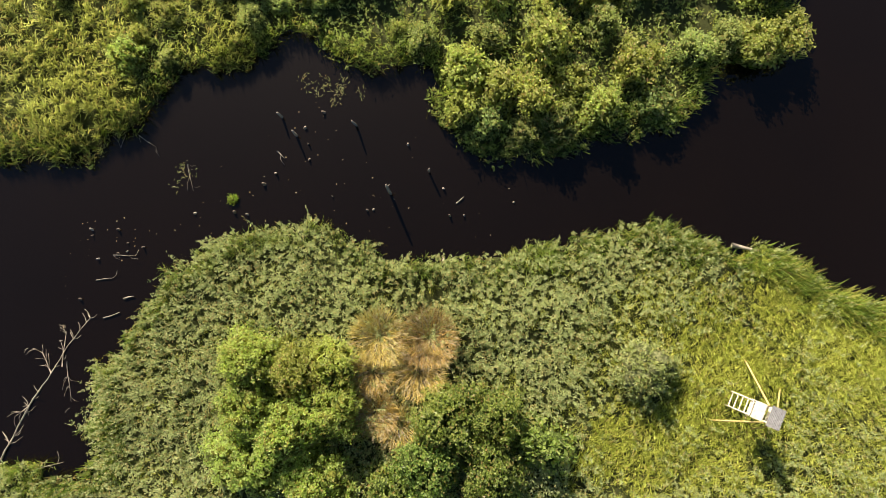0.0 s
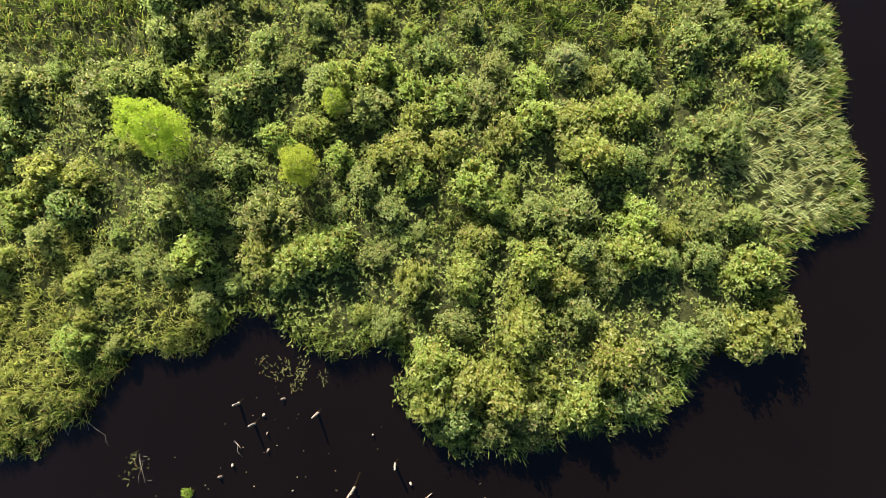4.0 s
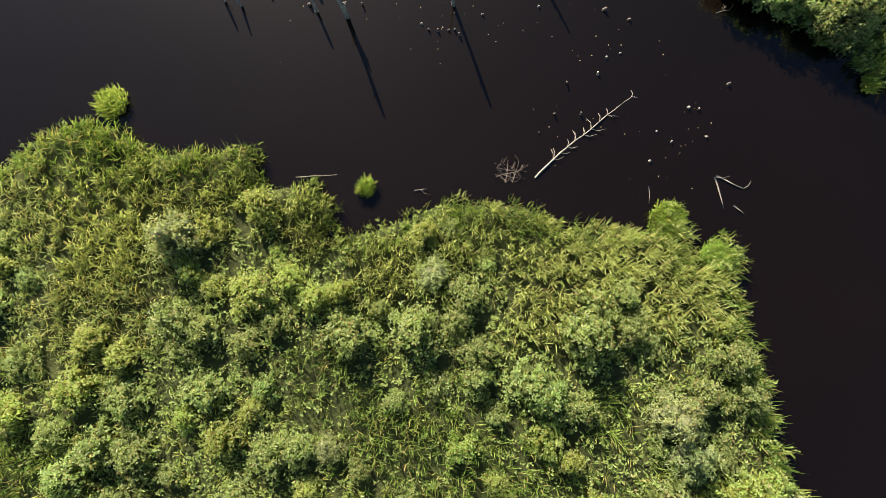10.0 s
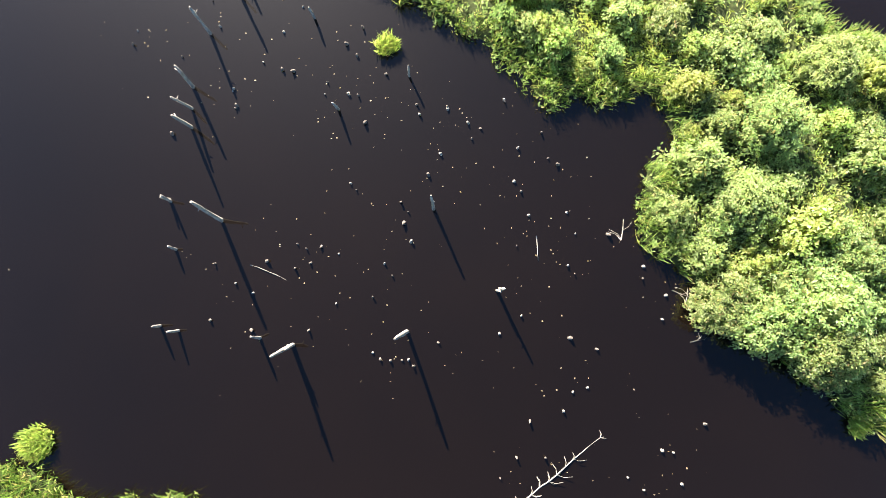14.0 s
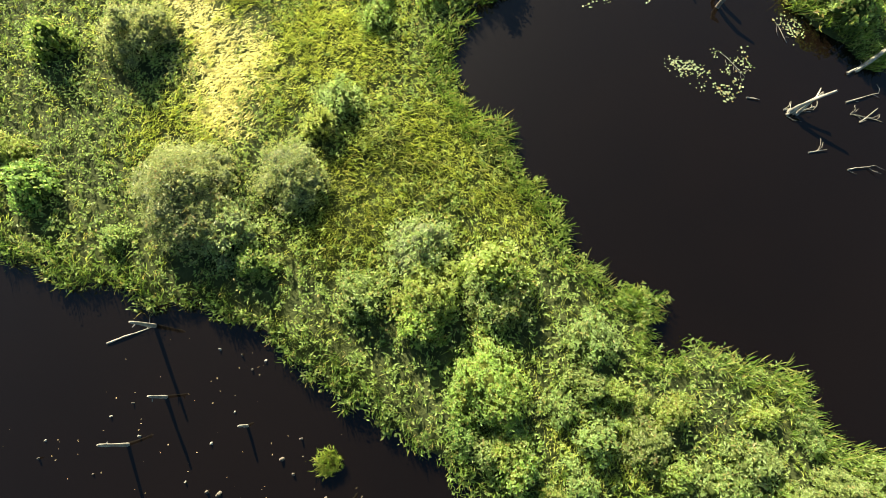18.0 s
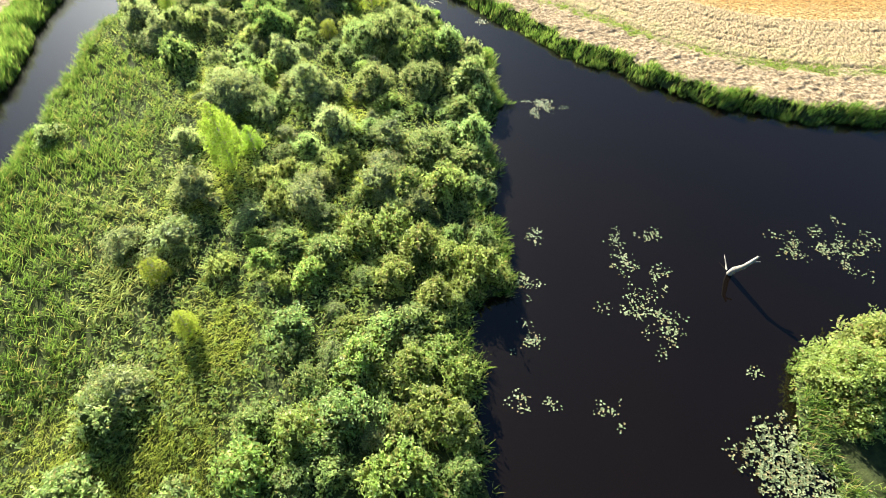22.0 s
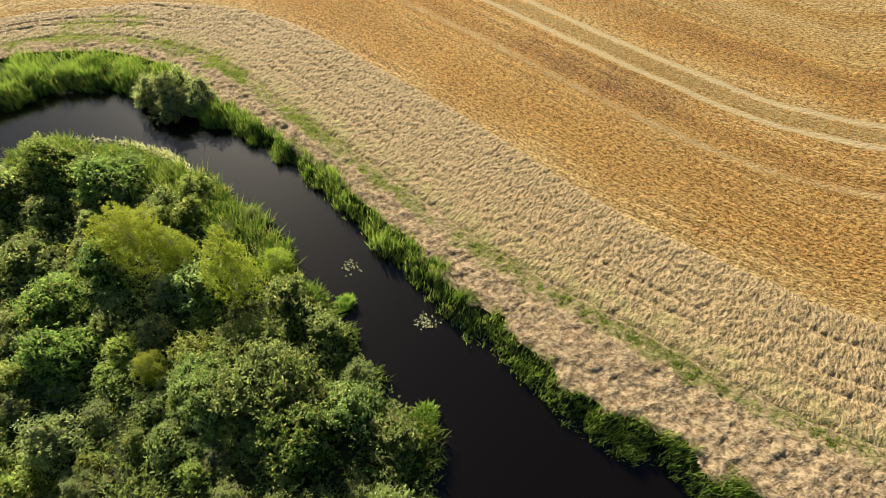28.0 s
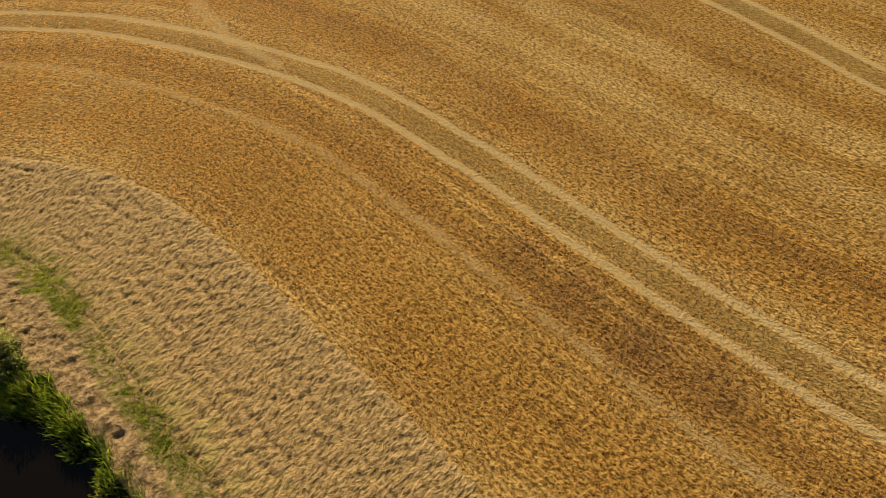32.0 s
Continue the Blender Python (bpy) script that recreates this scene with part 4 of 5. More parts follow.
g = random.Random(4)
for kind, rows in BUSHES:
    for x, y, r in rows:
        size = 0 if r < 1.65 else 1 if r < 2.8 else 2
        if kind == "b":
            size = 0 if r < 1.0 else 1 if r < 1.7 else 2
        thing, unit_r = stock[kind, size, g.randrange(3)]
        s = r * (1.08 if kind == "b" else 1.12) / unit_r
        x, y = inland(x, y, r * 0.75)
        if math.hypot(x - 68.2, y - 73.5) < 1.0 + r * 0.6:
            continue
        high = 1.2 if y < 2.5 and x < 3 else 0.75 if kind == "b" and r < 1.1 else 1.15 if kind != "b" and x > 44 and y > 76 else 1.0
        place = pose(x, y, 0.18, g.uniform(-4, 4), g.uniform(-4, 4), g.uniform(0, 360)) @ Matrix.Diagonal((s * g.uniform(0.85, 1.1), s * g.uniform(0.85, 1.1), s * high * g.uniform(0.85, 1.2), 1))
        copy_thing(thing, place)


def fill(key, box, want, kinds, gap, seed):
    """Smaller bushes in the gaps between the large ones."""
    g = random.Random(seed)
    held = [row for _, rows in BUSHES for row in rows]
    tries = np.array([(g.uniform(box[0], box[2]), g.uniform(box[1], box[3])) for _ in range(want * 12)])
    inland = land(tries, key)
    bare = near(tries, BROWN_B + COMBED_B + MEADOW_B + PALE_REEDS_B) > 0.55
    out = []
    for (x, y), d in zip(tries[~bare], inland[~bare]):
        r = g.uniform(0.6, 1.3)
        if len(out) < want and d > r * 0.7 and all(math.hypot(x - a, y - b) > (r + c) * gap for a, b, c in held + out):
            out.append((x, y, r))
    return [(g.choice(kinds), [row]) for row in out]


MORE = fill("B", (-17, 4, 32, 45), 120, "wwwyyyww", 0.75, 5) + fill("C", (47, 78, 67, 132), 170, "wwwyyyss", 0.46, 6) + fill("C", (38, 34, 56, 58), 64, "wwy", 0.52, 8)
for kind, rows in MORE:
    for x, y, r in rows:
        thing, unit_r = stock[kind, 0, g.randrange(3)]
        s = r * 0.97 / unit_r
        place = pose(x, y, 0.18, g.uniform(-4, 4), g.uniform(-4, 4), g.uniform(0, 360)) @ Matrix.Diagonal((s * g.uniform(0.8, 1.2), s * g.uniform(0.8, 1.2), s * g.uniform(0.85, 1.3), 1))
        copy_thing(thing, place)
# taller growth on the parts of the banks away from the flight
for key, box, want in (("A", (-58, -60, 56, -6), 30), ("B", (-58, 14, -16, 50), 24), ("C", (40, 24, 76, 46), 16), ("D", (74, 42, 116, 77), 18)):
    spots = np.array([(g.uniform(box[0], box[2]), g.uniform(box[1], box[3])) for _ in range(want * 6)])
    deep = land(spots, key)
    side = spots[:, 0] * 0.83 - spots[:, 1] * 0.55
    away = ((side > 24) | (side < -27)) & (deep > 2.5) if key != "A" else (spots[:, 1] < -26) & (deep > 3)
    for x, y in spots[away][:want]:
        thing, unit_r = stock[g.choice("wwyg"), 0, g.randrange(3)]
        place = pose(x, y, 0.15, 0, 0, g.uniform(0, 360)) @ Matrix.Scale(g.uniform(1.6, 2.6), 4)
        copy_thing(thing, place)
for thing, r in stock.values():
    for ob in (*thing.children, thing):
        bpy.data.objects.remove(ob)


def scatter(box, per_metre, seed):
    """Loose points in a box of the plan."""
    g = np.random.default_rng(seed)
    x0, y0, x1, y1 = box
    n = int((x1 - x0) * (y1 - y0) * per_metre)
    return np.column_stack([g.uniform(x0, x1, n), g.uniform(y0, y1, n)]), g


def herbs(p, z, g, tall, leaf, slim, each):
    """Leafy plants: leaves in whorls up a stem, drooping outward."""
    n = len(p)
    tall = tall * g.uniform(0.55, 1.15, n)
    f = np.tile((np.arange(each) + 0.7) / each, n) + g.uniform(-0.08, 0.08, n * each)
    a = g.uniform(0, 6.28, n * each)
    lean = np.repeat(g.normal(0, 0.3, (n, 2)), each, 0)
    h = np.repeat(tall, each) * np.clip(f, 0.1, 1.1)
    base = np.column_stack([np.repeat(p, each, 0) + lean * h[:, None], np.repeat(z, each) + h])
    way = unit(np.column_stack([np.cos(a), np.sin(a), g.uniform(-0.2, 1.0, n * each)]))
    long = leaf * g.uniform(0.7, 1.4, n * each) * (1.15 - 0.4 * f)
    return leaf_quads(base, way, np.tile([0, 0, 1.0], (n * each, 1)) + g.normal(0, 0.25, (n * each, 3)), long, long * slim, 0.15)


def blades(p, z, g, tall, width, each, spread=0.35, droop=0.12, wind=(0.0, 0.0)):
    """Grass or reed: blades that rise from one foot and bow outward."""
    n = len(p) * each
    a = g.uniform(0, 6.28, n)
    base = np.column_stack([np.repeat(p, each, 0) + g.normal(0, 0.07, (n, 2)), np.repeat(z, each)])
    way = unit(np.column_stack([np.cos(a) * spread + wind[0], np.sin(a) * spread + wind[1], np.ones(n)]) + g.normal(0, 0.12, (n, 3)))
    long = np.repeat(np.broadcast_to(tall, (len(p),)), each) * g.uniform(0.6, 1.15, n)
    up = np.column_stack([np.cos(a + 1.2), np.sin(a + 1.2), np.full(n, 0.4)])
    return leaf_quads(base, way, up, long, width * g.uniform(0.7, 1.3, n), droop)


def stuff(name, chunks, material, label, category):
    verts = np.concatenate(chunks)
    return tagged(new(name, mesh_of(name, verts, quad_faces(len(verts) // 4), material)), label, category, kind="stuff")


def in_reach(q):
    """Plants grow small only in the belt of the plan that lies along the flight."""
    side = q[:, 0] * 0.83 - q[:, 1] * 0.55
    return (side < 26) & ((side > -31) | (q[:, 1] > 62))


VIEW = {"A": (-29, -24, 33, 9), "B": (-26, 2, 35, 51), "C": (19, 26, 70, 137), "D": (62, 56, 86, 81)}
lists = {k: [] for k in ("herb", "grey", "reed", "brown", "pale", "grass", "dry")}
for i, (key, box) in enumerate(VIEW.items()):
    p, gg = scatter(box, 12, 50 + i)
    p = p[in_reach(p)]
    d = land(p, key)
    p, d = p[d > -0.15], d[d > -0.15]
    more, g2 = scatter(box, 16, 150 + i)
    more = more[in_reach(more)]
    dm = land(more, key)
    edge = (dm > -0.3) & (dm < 0.9)
    p, d = np.concatenate([p, more[edge]]), np.concatenate([d, dm[edge]])
    if key == "A":
        more, g2 = scatter(box, 12, 350)
        dm = land(more, key)
        dense = in_reach(more) & (dm > -0.1) & (near(more, MEADOW_A) < 0.4)
        p, d = np.concatenate([p, more[dense]]), np.concatenate([d, dm[dense]])
    thick_spots = MEADOW_A if key == "A" else GRASS_C + DRY_C * 1 if key == "C" else []
    if thick_spots:
        more, g2 = scatter(box, 20, 250 + i)
        more = more[in_reach(more)]
        dm = land(more, key)
        sward = (dm > 0.3) & (g2.random(len(more)) < near(more, thick_spots))
        p, d = np.concatenate([p, more[sward]]), np.concatenate([d, dm[sward]])
    if key == "D":
        p, d = p[near(p, MUD_D) < 0.5], d[near(p, MUD_D) < 0.5]
    z = np.clip(d * 0.5, -0.15, 0.3)
    pick = gg.random(len(p))
    thick = lattice(p, 2.2, 31 + i)
    none = np.zeros(len(p))
    meadow = near(p, MEADOW_A) if key == "A" else near(p, GRASS_C) if key == "C" else none
    dry = near(p, DRY_C) if key == "C" else none
    reed = near(p, REEDS_C) if key == "C" else np.maximum(near(p, GREEN_TIPS_B), 0.75 * near(p, MEADOW_B)) if key == "B" else none
    brown = near(p, BROWN_B)
    rim = np.clip(1.5 - d / 1.1, 0, 1)
    combed = gg.random(len(p)) < (near(p, COMBED_B) if key == "B" else none)
    is_dry = pick < dry
    is_reed = ~is_dry & (gg.random(len(p)) < np.maximum(reed, rim * 0.55))
    is_grass = ~is_dry & ~is_reed & (gg.random(len(p)) < np.maximum(meadow * 0.96, 0.2 if key == "C" else 0.15))
    is_brown = ~is_dry & ~is_reed & ~is_grass & (gg.random(len(p)) < brown * 0.75)
    pale = (gg.random(len(p)) < (near(p, PALE_REEDS_B) if key == "B" else none)) & ~(is_dry | is_reed)
    is_grass, is_brown, combed = is_grass & ~pale, is_brown & ~pale, combed & ~pale
    combed &= ~(is_dry | is_reed)
    is_grass, is_brown = is_grass & ~combed, is_brown & ~combed
    rest = ~(is_dry | is_reed | is_grass | is_brown | combed | pale)
    wind = (0.25, -0.2)
    low = 0.6 if key == "A" else 0.7
    lists["dry"].append(blades(p[is_dry], z[is_dry], gg, 0.4, 0.06, 10, 1.6, 0.3))
    lists["reed"].append(blades(p[is_reed], z[is_reed], gg, 0.65 + 0.55 * thick[is_reed], 0.038, 7, 0.4, 0.15, wind))
    lists["grass"].append(blades(p[is_grass], z[is_grass], gg, 0.3 + low * thick[is_grass], 0.028 if key == "A" else 0.036, 13 if key == "A" else 7, 0.75, 0.25, wind))
    lists["brown"].append(blades(p[is_brown], z[is_brown], gg, 0.7 + 0.5 * thick[is_brown], 0.045, 11, 0.5, 0.2, wind))
    lists["pale"].append(blades(p[pale], z[pale] + 0.1, gg, 0.6 + 0.45 * thick[pale], 0.05, 15, 0.45, 0.2, wind))
    lists["grey"].append(blades(p[combed], z[combed] + 0.15, gg, 0.6 + 0.4 * thick[combed], 0.04, 9, 0.5, 0.25, (0.35, -0.3)))
    if key == "A":
        lists["grey"].append(herbs(p[rest], z[rest], gg, (0.6 + 0.6 * thick[rest]) * (0.6 + 0.9 * lattice(p[rest], 0.8, 33)), 0.155, 0.34, 18))
    else:
        lists["herb"].append(herbs(p[rest], z[rest], gg, 0.4 + 0.5 * thick[rest], 0.19, 0.42, 6))
for i, (key, box) in enumerate({"A": (-58, -64, 56, 8), "B": (-58, 2, 34, 51), "C": (36, 22, 80, 60), "D": (66, 40, 118, 80)}.items()):
    p, gg = scatter(box, 1.6, 450 + i)
    d = land(p, key)
    outside = (d > 0.1) & (~in_reach(p) | (p[:, 0] < VIEW[key][0]) | (p[:, 0] > VIEW[key][2]) | (p[:, 1] < VIEW[key][1]))
    p, d = p[outside], d[outside]
    lists["grass"].append(blades(p, np.clip(d * 0.5, 0, 0.3), gg, 0.9, 0.12, 5, 0.8, 0.25))
p, gg = scatter((48, 112, 68, 136), 26, 68)
p = p[(gg.random(len(p)) < near(p, TALL_REEDS_C)) & (land(p, "C") > -0.25)]
lists["reed"].append(blades(p, np.zeros(len(p)), gg, 1.1 + 0.6 * lattice(p, 1.5, 69), 0.045, 6, 0.22, 0.12, (0.08, -0.06)))
p, gg = scatter((30, 84, 122, 150), 60, 70)
d, dm = land(p, "E"), distance(p, MARGIN_LINE)[0]
ok = (d > -0.3) & (dm < -1.2) & ((dm < -1.6) | (d < 0.8)) & (d < np.where(p[:, 0] < 64, 5.0, 1.0)) & (gg.random(len(p)) < np.clip(1.2 - 0.25 * d, 0.3, 1) * np.clip(0.35 + 1.2 * lattice(p, 0.8, 72), 0, 1))
bank_reeds = [blades(p[ok], np.clip(0.8 * d[ok], -0.2, 0.66), gg, (0.35 + 0.65 * lattice(p[ok], 0.9, 71)) * np.where(p[ok, 0] < 61, 1.5, np.where(p[ok, 1] > 113, 1.25, 1.0)), 0.034, 4, 0.2, 0.12, (0.1, -0.08))]
stuff("bank_reeds", bank_reeds, BANK_REED, "upright dark green reeds lining the field bank", "reeds")
stuff("herb_layer", lists["herb"], HERB, "dense green marsh herbs between the bushes", "herbs")
stuff("willowherb_thicket", lists["grey"], HERB_GREY, "grey-green willowherb thicket along the bank", "herbs")
stuff("reed_bed", lists["reed"], REED, "fresh green reeds along the water's edge", "reeds")
stuff("browning_reed_bed", lists["brown"], BROWN_REED, "browning reeds and sedges on the marsh", "reeds")
stuff("pale_reed_bed", lists["pale"], PALE_REED, "dense pale yellow-green reeds combed by the wind", "reeds")
stuff("meadow_grass", lists["grass"], GRASS, "yellow-green wind-combed meadow grass", "grass")
stuff("dry_grass", lists["dry"], DRY, "pale flattened dry grass in a clearing", "grass")

# ---- straw and stubble ----
def lying(p, z, g, long, wide, way, spread):
    """Stalks that lie on the ground, more or less along one direction."""
    n = len(p)
    a = way + g.normal(0, spread, n)
    base = np.column_stack([p, z])
    ahead = np.column_stack([np.cos(a), np.sin(a), g.normal(0.12, 0.16, n)])
    return leaf_quads(base, unit(ahead), np.tile([0, 0, 1.0], (n, 1)), long * g.uniform(0.6, 1.4, n), wide * g.uniform(0.7, 1.3, n), 0.0)


def straw_colours(name, dark, mid, light):
    return leaf_material(name, dark, mid, light, (0.22, 0.17, 0.06), 0.06, 0.5)


STRAW = straw_colours("straw_stalk", (0.2, 0.14, 0.07), (0.36, 0.28, 0.15), (0.5, 0.4, 0.25))
STUBBLE = straw_colours("stubble_stalk", (0.2, 0.11, 0.028), (0.38, 0.22, 0.06), (0.6, 0.42, 0.18))
line = curve_points(MARGIN, False, 0.22)
way = np.gradient(line, axis=0)
way = way / np.linalg.norm(way, axis=1)[:, None]
seen = (line[:, 0] > 36) & (line[:, 0] < 104)
line, way = line[seen], way[seen]
gg = np.random.default_rng(90)
k = gg.integers(0, len(line), 7000)
off = gg.uniform(0.6, 7.0, len(k))
p = line[k] + np.stack([-way[k, 1], way[k, 0]], 1) * off[:, None] + gg.normal(0, 0.1, (len(k), 2))
angle = np.arctan2(way[k, 1], way[k, 0]) + 1.25
stuff("loose_straw", [lying(p, field_height(off) + 0.2 + gg.uniform(-0.05, 0.06, len(k)), gg, 0.26, 0.03, angle, 0.6)], STRAW, "loose pale straw lying across the margin", "straw")
k = gg.integers(0, len(line), 11000)
off = gg.normal(0.05, 0.4, len(k)) + 0.5 * (lattice(line[k], 6, 93) - 0.5)
keep = gg.random(len(k)) < np.clip((lattice(line[k], 3.0, 91) - 0.3) * 3, 0.08, 1)
p = line[k] + np.stack([-way[k, 1], way[k, 0]], 1) * off[:, None]
bend, ge = scatter((54, 136, 72, 152), 60, 97)
bend = bend[ge.random(len(bend)) < near(bend, [(57, 149, 1.2), (59.6, 148.6, 1.3), (61.6, 147.4, 0.9), (64.6, 141.2, 1), (66.2, 138.9, 1.1), (63.2, 143, 0.9), (67.2, 136.6, 0.7)])]
weeds = blades(bend, field_height(distance(bend, MARGIN_LINE)[0]) + 0.1, ge, 0.16, 0.035, 5, 0.9, 0.2)
stuff("weed_strip", [weeds, blades(p[keep], field_height(off[keep]) + 0.1, gg, 0.17, 0.035, 5, 0.9, 0.2)], TUSSOCK, "short green weeds along the field margin", "weeds")
p, gg = scatter((58, 92, 112, 168), 46, 95)
d = distance(p, MARGIN_LINE)[0]
t1, t2 = distance(p, TRACK_LINE)[0], distance(p, FAR_LINE)[0]
keep = (d > 7.1) & (d < 27) & (np.abs(np.abs(t1) - 1.05) > 0.3) & (np.abs(np.abs(t2) - 1.05) > 0.3)
p, d = p[keep], d[keep]
row = np.round(d / 0.25) * 0.25 - d + gg.normal(0, 0.05, len(d))
ux = (distance(p + [0.2, 0], MARGIN_LINE)[0] - d) / 0.2
uy = (distance(p + [0, 0.2], MARGIN_LINE)[0] - d) / 0.2
p = p + np.column_stack([ux, uy]) * row[:, None] * 0.4
stuff("stubble", [blades(p, field_height(d) + 0.02, gg, 0.15, 0.045, 1, 1.6, 0.0)], STUBBLE, "short cut golden stubble in curved rows", "stubble")


# ---- dead wood in the water ----
def rough_trunk(points, radii, seed, sides=8):
    """A weathered stem: a tube whose rings are uneven and whose top is broken."""
    g = random.Random(seed)
    v, f = tube(points, radii, sides)
    for i in range(len(points) * sides):
        ring = i // sides
        c = Vector(points[ring])
        v[i] = c + (v[i] - c) * g.uniform(0.75, 1.2)
        if ring == len(points) - 1:
            v[i].z += g.uniform(-0.5, 1.0) * radii[ring]
    return v, f


STUMPS = [
    [(9.6, 57.4), (19.8, 53.1), (20.3, 51.8), (20.9, 51), (18.5, 50.7), (20.1, 49.4), (20.3, 48.9), (22.6, 48.2), (23.8, 52.2), (24, 51.1), (22.1, 52.1), (23.2, 51.2), (24.1, 51.8), (24.8, 51.6), (25.4, 50.9), (24.3, 48.8), (26, 48.3), (27.3, 48.8), (27.2, 49.5), (28.8, 49.9), (29.3, 51.3), (28.9, 50.9), (29.2, 51.9), (31, 52.6), (32, 53.2), (33.3, 55.2), (33.9, 54), (34.3, 53.5), (36, 54.3), (36.9, 52), (35.5, 51.8), (36.6, 50.7), (36.9, 50.2), (34.6, 50.4), (34.7, 49.8), (34.5, 48.6), (33.3, 47.5), (36.2, 47.9), (36.1, 46.8), (37.5, 46.1)],
    [(35.1, 45.6), (35.2, 45.1), (32, 44.4), (30.7, 44.1), (33.6, 42.5), (34.5, 41.5), (37.9, 41.4), (38.6, 42.3), (38.3, 44), (38, 43.5), (32.6, 40.2), (33.3, 40.1), (31.8, 39.6), (30.2, 39.9), (28.9, 38.7), (27.8, 38.2), (30.1, 38.1), (37.4, 36.3), (33.1, 35.7), (32.1, 34.5), (35.1, 36.1), (35.5, 35.8), (35.2, 34.4), (33.5, 34.9), (20.4, 60), (23.9, 59.9), (24.1, 60.8), (27.4, 53.8), (27.5, 53.4), (29.4, 56.3), (29.2, 58), (24.9, 45.9), (25.1, 45.5), (25.5, 45.2), (26, 45), (26.3, 44.9), (26.4, 44.5), (27.9, 45)],
    [(20.4, 65.2), (20.9, 65.8), (22.4, 63.5), (25, 65.6), (23.9, 65.5), (24.8, 64.1), (27.6, 62.4), (26, 61.4), (26.7, 60.6), (27.2, 60.3), (29, 63.2), (30.2, 65.4), (30.4, 64.6), (31.1, 64.7), (29.4, 66.1), (31.3, 60.8), (30.2, 60.4), (30.4, 59.6), (31.3, 58.1), (24, 60.7), (23.8, 59.8), (28.1, 58.5), (28.5, 59), (29.2, 57.9), (29.6, 57.7), (29.3, 56.3), (32, 56), (31.9, 55.5), (33.3, 55.1), (36, 54.2), (33.7, 53.2), (32, 53.2), (31, 52.5)],
    [(-7.3, 9.2), (-6.5, 9.5), (-4, 11.1), (-4.5, 9.4), (-4.2, 10.2), (-2.7, 11.4), (0.7, 7.8), (1.1, 3.3), (1.8, 3), (4.5, 2.5), (-2.5, 5.4), (-2.8, 5.5), (-8.8, 8.1), (-11.4, 9.4), (-9.4, 8.5), (-4.2, 7), (1.4, 4.8), (-17, 10.7), (-15.6, 10.4), (-15.4, 9.5), (-17.2, 9.4), (-16.1, 9.2), (-19, 7.8), (-16.9, 11), (-15.6, 9.1), (-14.7, 8.9)],
]
stumps = []
for i in range(5):
    g = random.Random(i + 40)
    h, r = g.uniform(0.1, 0.3), g.uniform(0.055, 0.095)
    lean = (g.uniform(-0.06, 0.06), g.uniform(-0.06, 0.06))
    pts = [(-lean[0], -lean[1], -0.7), (0, 0, 0.0), (lean[0] * 0.6, lean[1] * 0.6, h * 0.6), (lean[0], lean[1], h)]
    me = join_tubes("tree_stump", [rough_trunk(pts, [r * 1.3, r * 1.1, r * 0.95, r * 0.8], i + 60)], DEADWOOD if i % 2 else WET_WOOD)
    stumps.append(me)
g = random.Random(12)
for rows in STUMPS:
    for x, y in rows:
        i = g.randrange(5)
        ob = new("tree_stump", stumps[i])
        s = g.uniform(0.5, 1.0)
        ob.matrix_basis = pose(x, y, 0, g.uniform(-8, 8), g.uniform(-8, 8), g.uniform(0, 360)) @ Matrix.Diagonal((s, s, s, 1))
        tagged(ob, "pale bleached tree stump standing in dark water" if i % 2 else "dark wet tree stump standing in shallow water", "stump", "stumps in the water")

TRUNKS = [(20.9, 54.9, 3.2), (21.6, 47.9, 2.9), (30.5, 50.9, 2.1), (31.5, 46, 1.2), (26.8, 46.1, 3), (18.3, 54.6, 0.7), (22.3, 61.8, 2.2), (21.8, 60.8, 1.8), (21.4, 59.9, 2.2), (24.2, 64, 2.1), (26.4, 65.2, 1.8), (27, 68.5, 2.4), (19, 56.9, 1.1), (29.3, 62.4, 0.9), (28.4, 57.5, 1), (32.3, 57.5, 1), (31.5, 46, 2), (20.3, 48.9, 1.2), (21.6, 47.9, 1.6), (16.2, 51.5, 0.9), (16.9, 50.9, 0.9), (19, 57, 0.8), (-4.9, 12.2, 0.7), (-1.4, 10, 0.9), (-1.3, 5.8, 1.7), (1.1, 6, 0.8), (-4.6, 10.9, 0.8), (58.9, 73, 0.5), (59.7, 64.3, 0.5)]
g = random.Random(21)
for x, y, h in TRUNKS:
    a, r = g.uniform(0, 6.28), 0.055 + 0.013 * h
    lean = 0.1 * h
    pts = [(-0.02, 0, -0.8), (0, 0, 0), (lean * 0.4 * math.cos(a), lean * 0.4 * math.sin(a), h * 0.45), (lean * 0.8 * math.cos(a), lean * 0.8 * math.sin(a), h * 0.8), (lean * math.cos(a), lean * math.sin(a), h)]
    top = new("dead_tree")
    top.location = (x, y, 0)
    part_of("stem", join_tubes("stem", [rough_trunk(pts, [r * 1.25, r * 1.1, r * 0.95, r * 0.85, r * 0.6], int(x * 10))], DEADWOOD), top)
    if h > 1.5:
        b = g.uniform(0, 6.28)
        z = h * 0.75
        c = (lean * 0.75 * math.cos(a), lean * 0.75 * math.sin(a), z)
        part_of("branch_stub", join_tubes("branch_stub", [tube([c, (c[0] + 0.22 * math.cos(b), c[1] + 0.22 * math.sin(b), z + 0.15)], [0.035, 0.015], 5)], DEADWOOD), top)
    tagged(top, "grey bleached dead trunk standing upright in water", "dead tree", "dead trunks in the water")


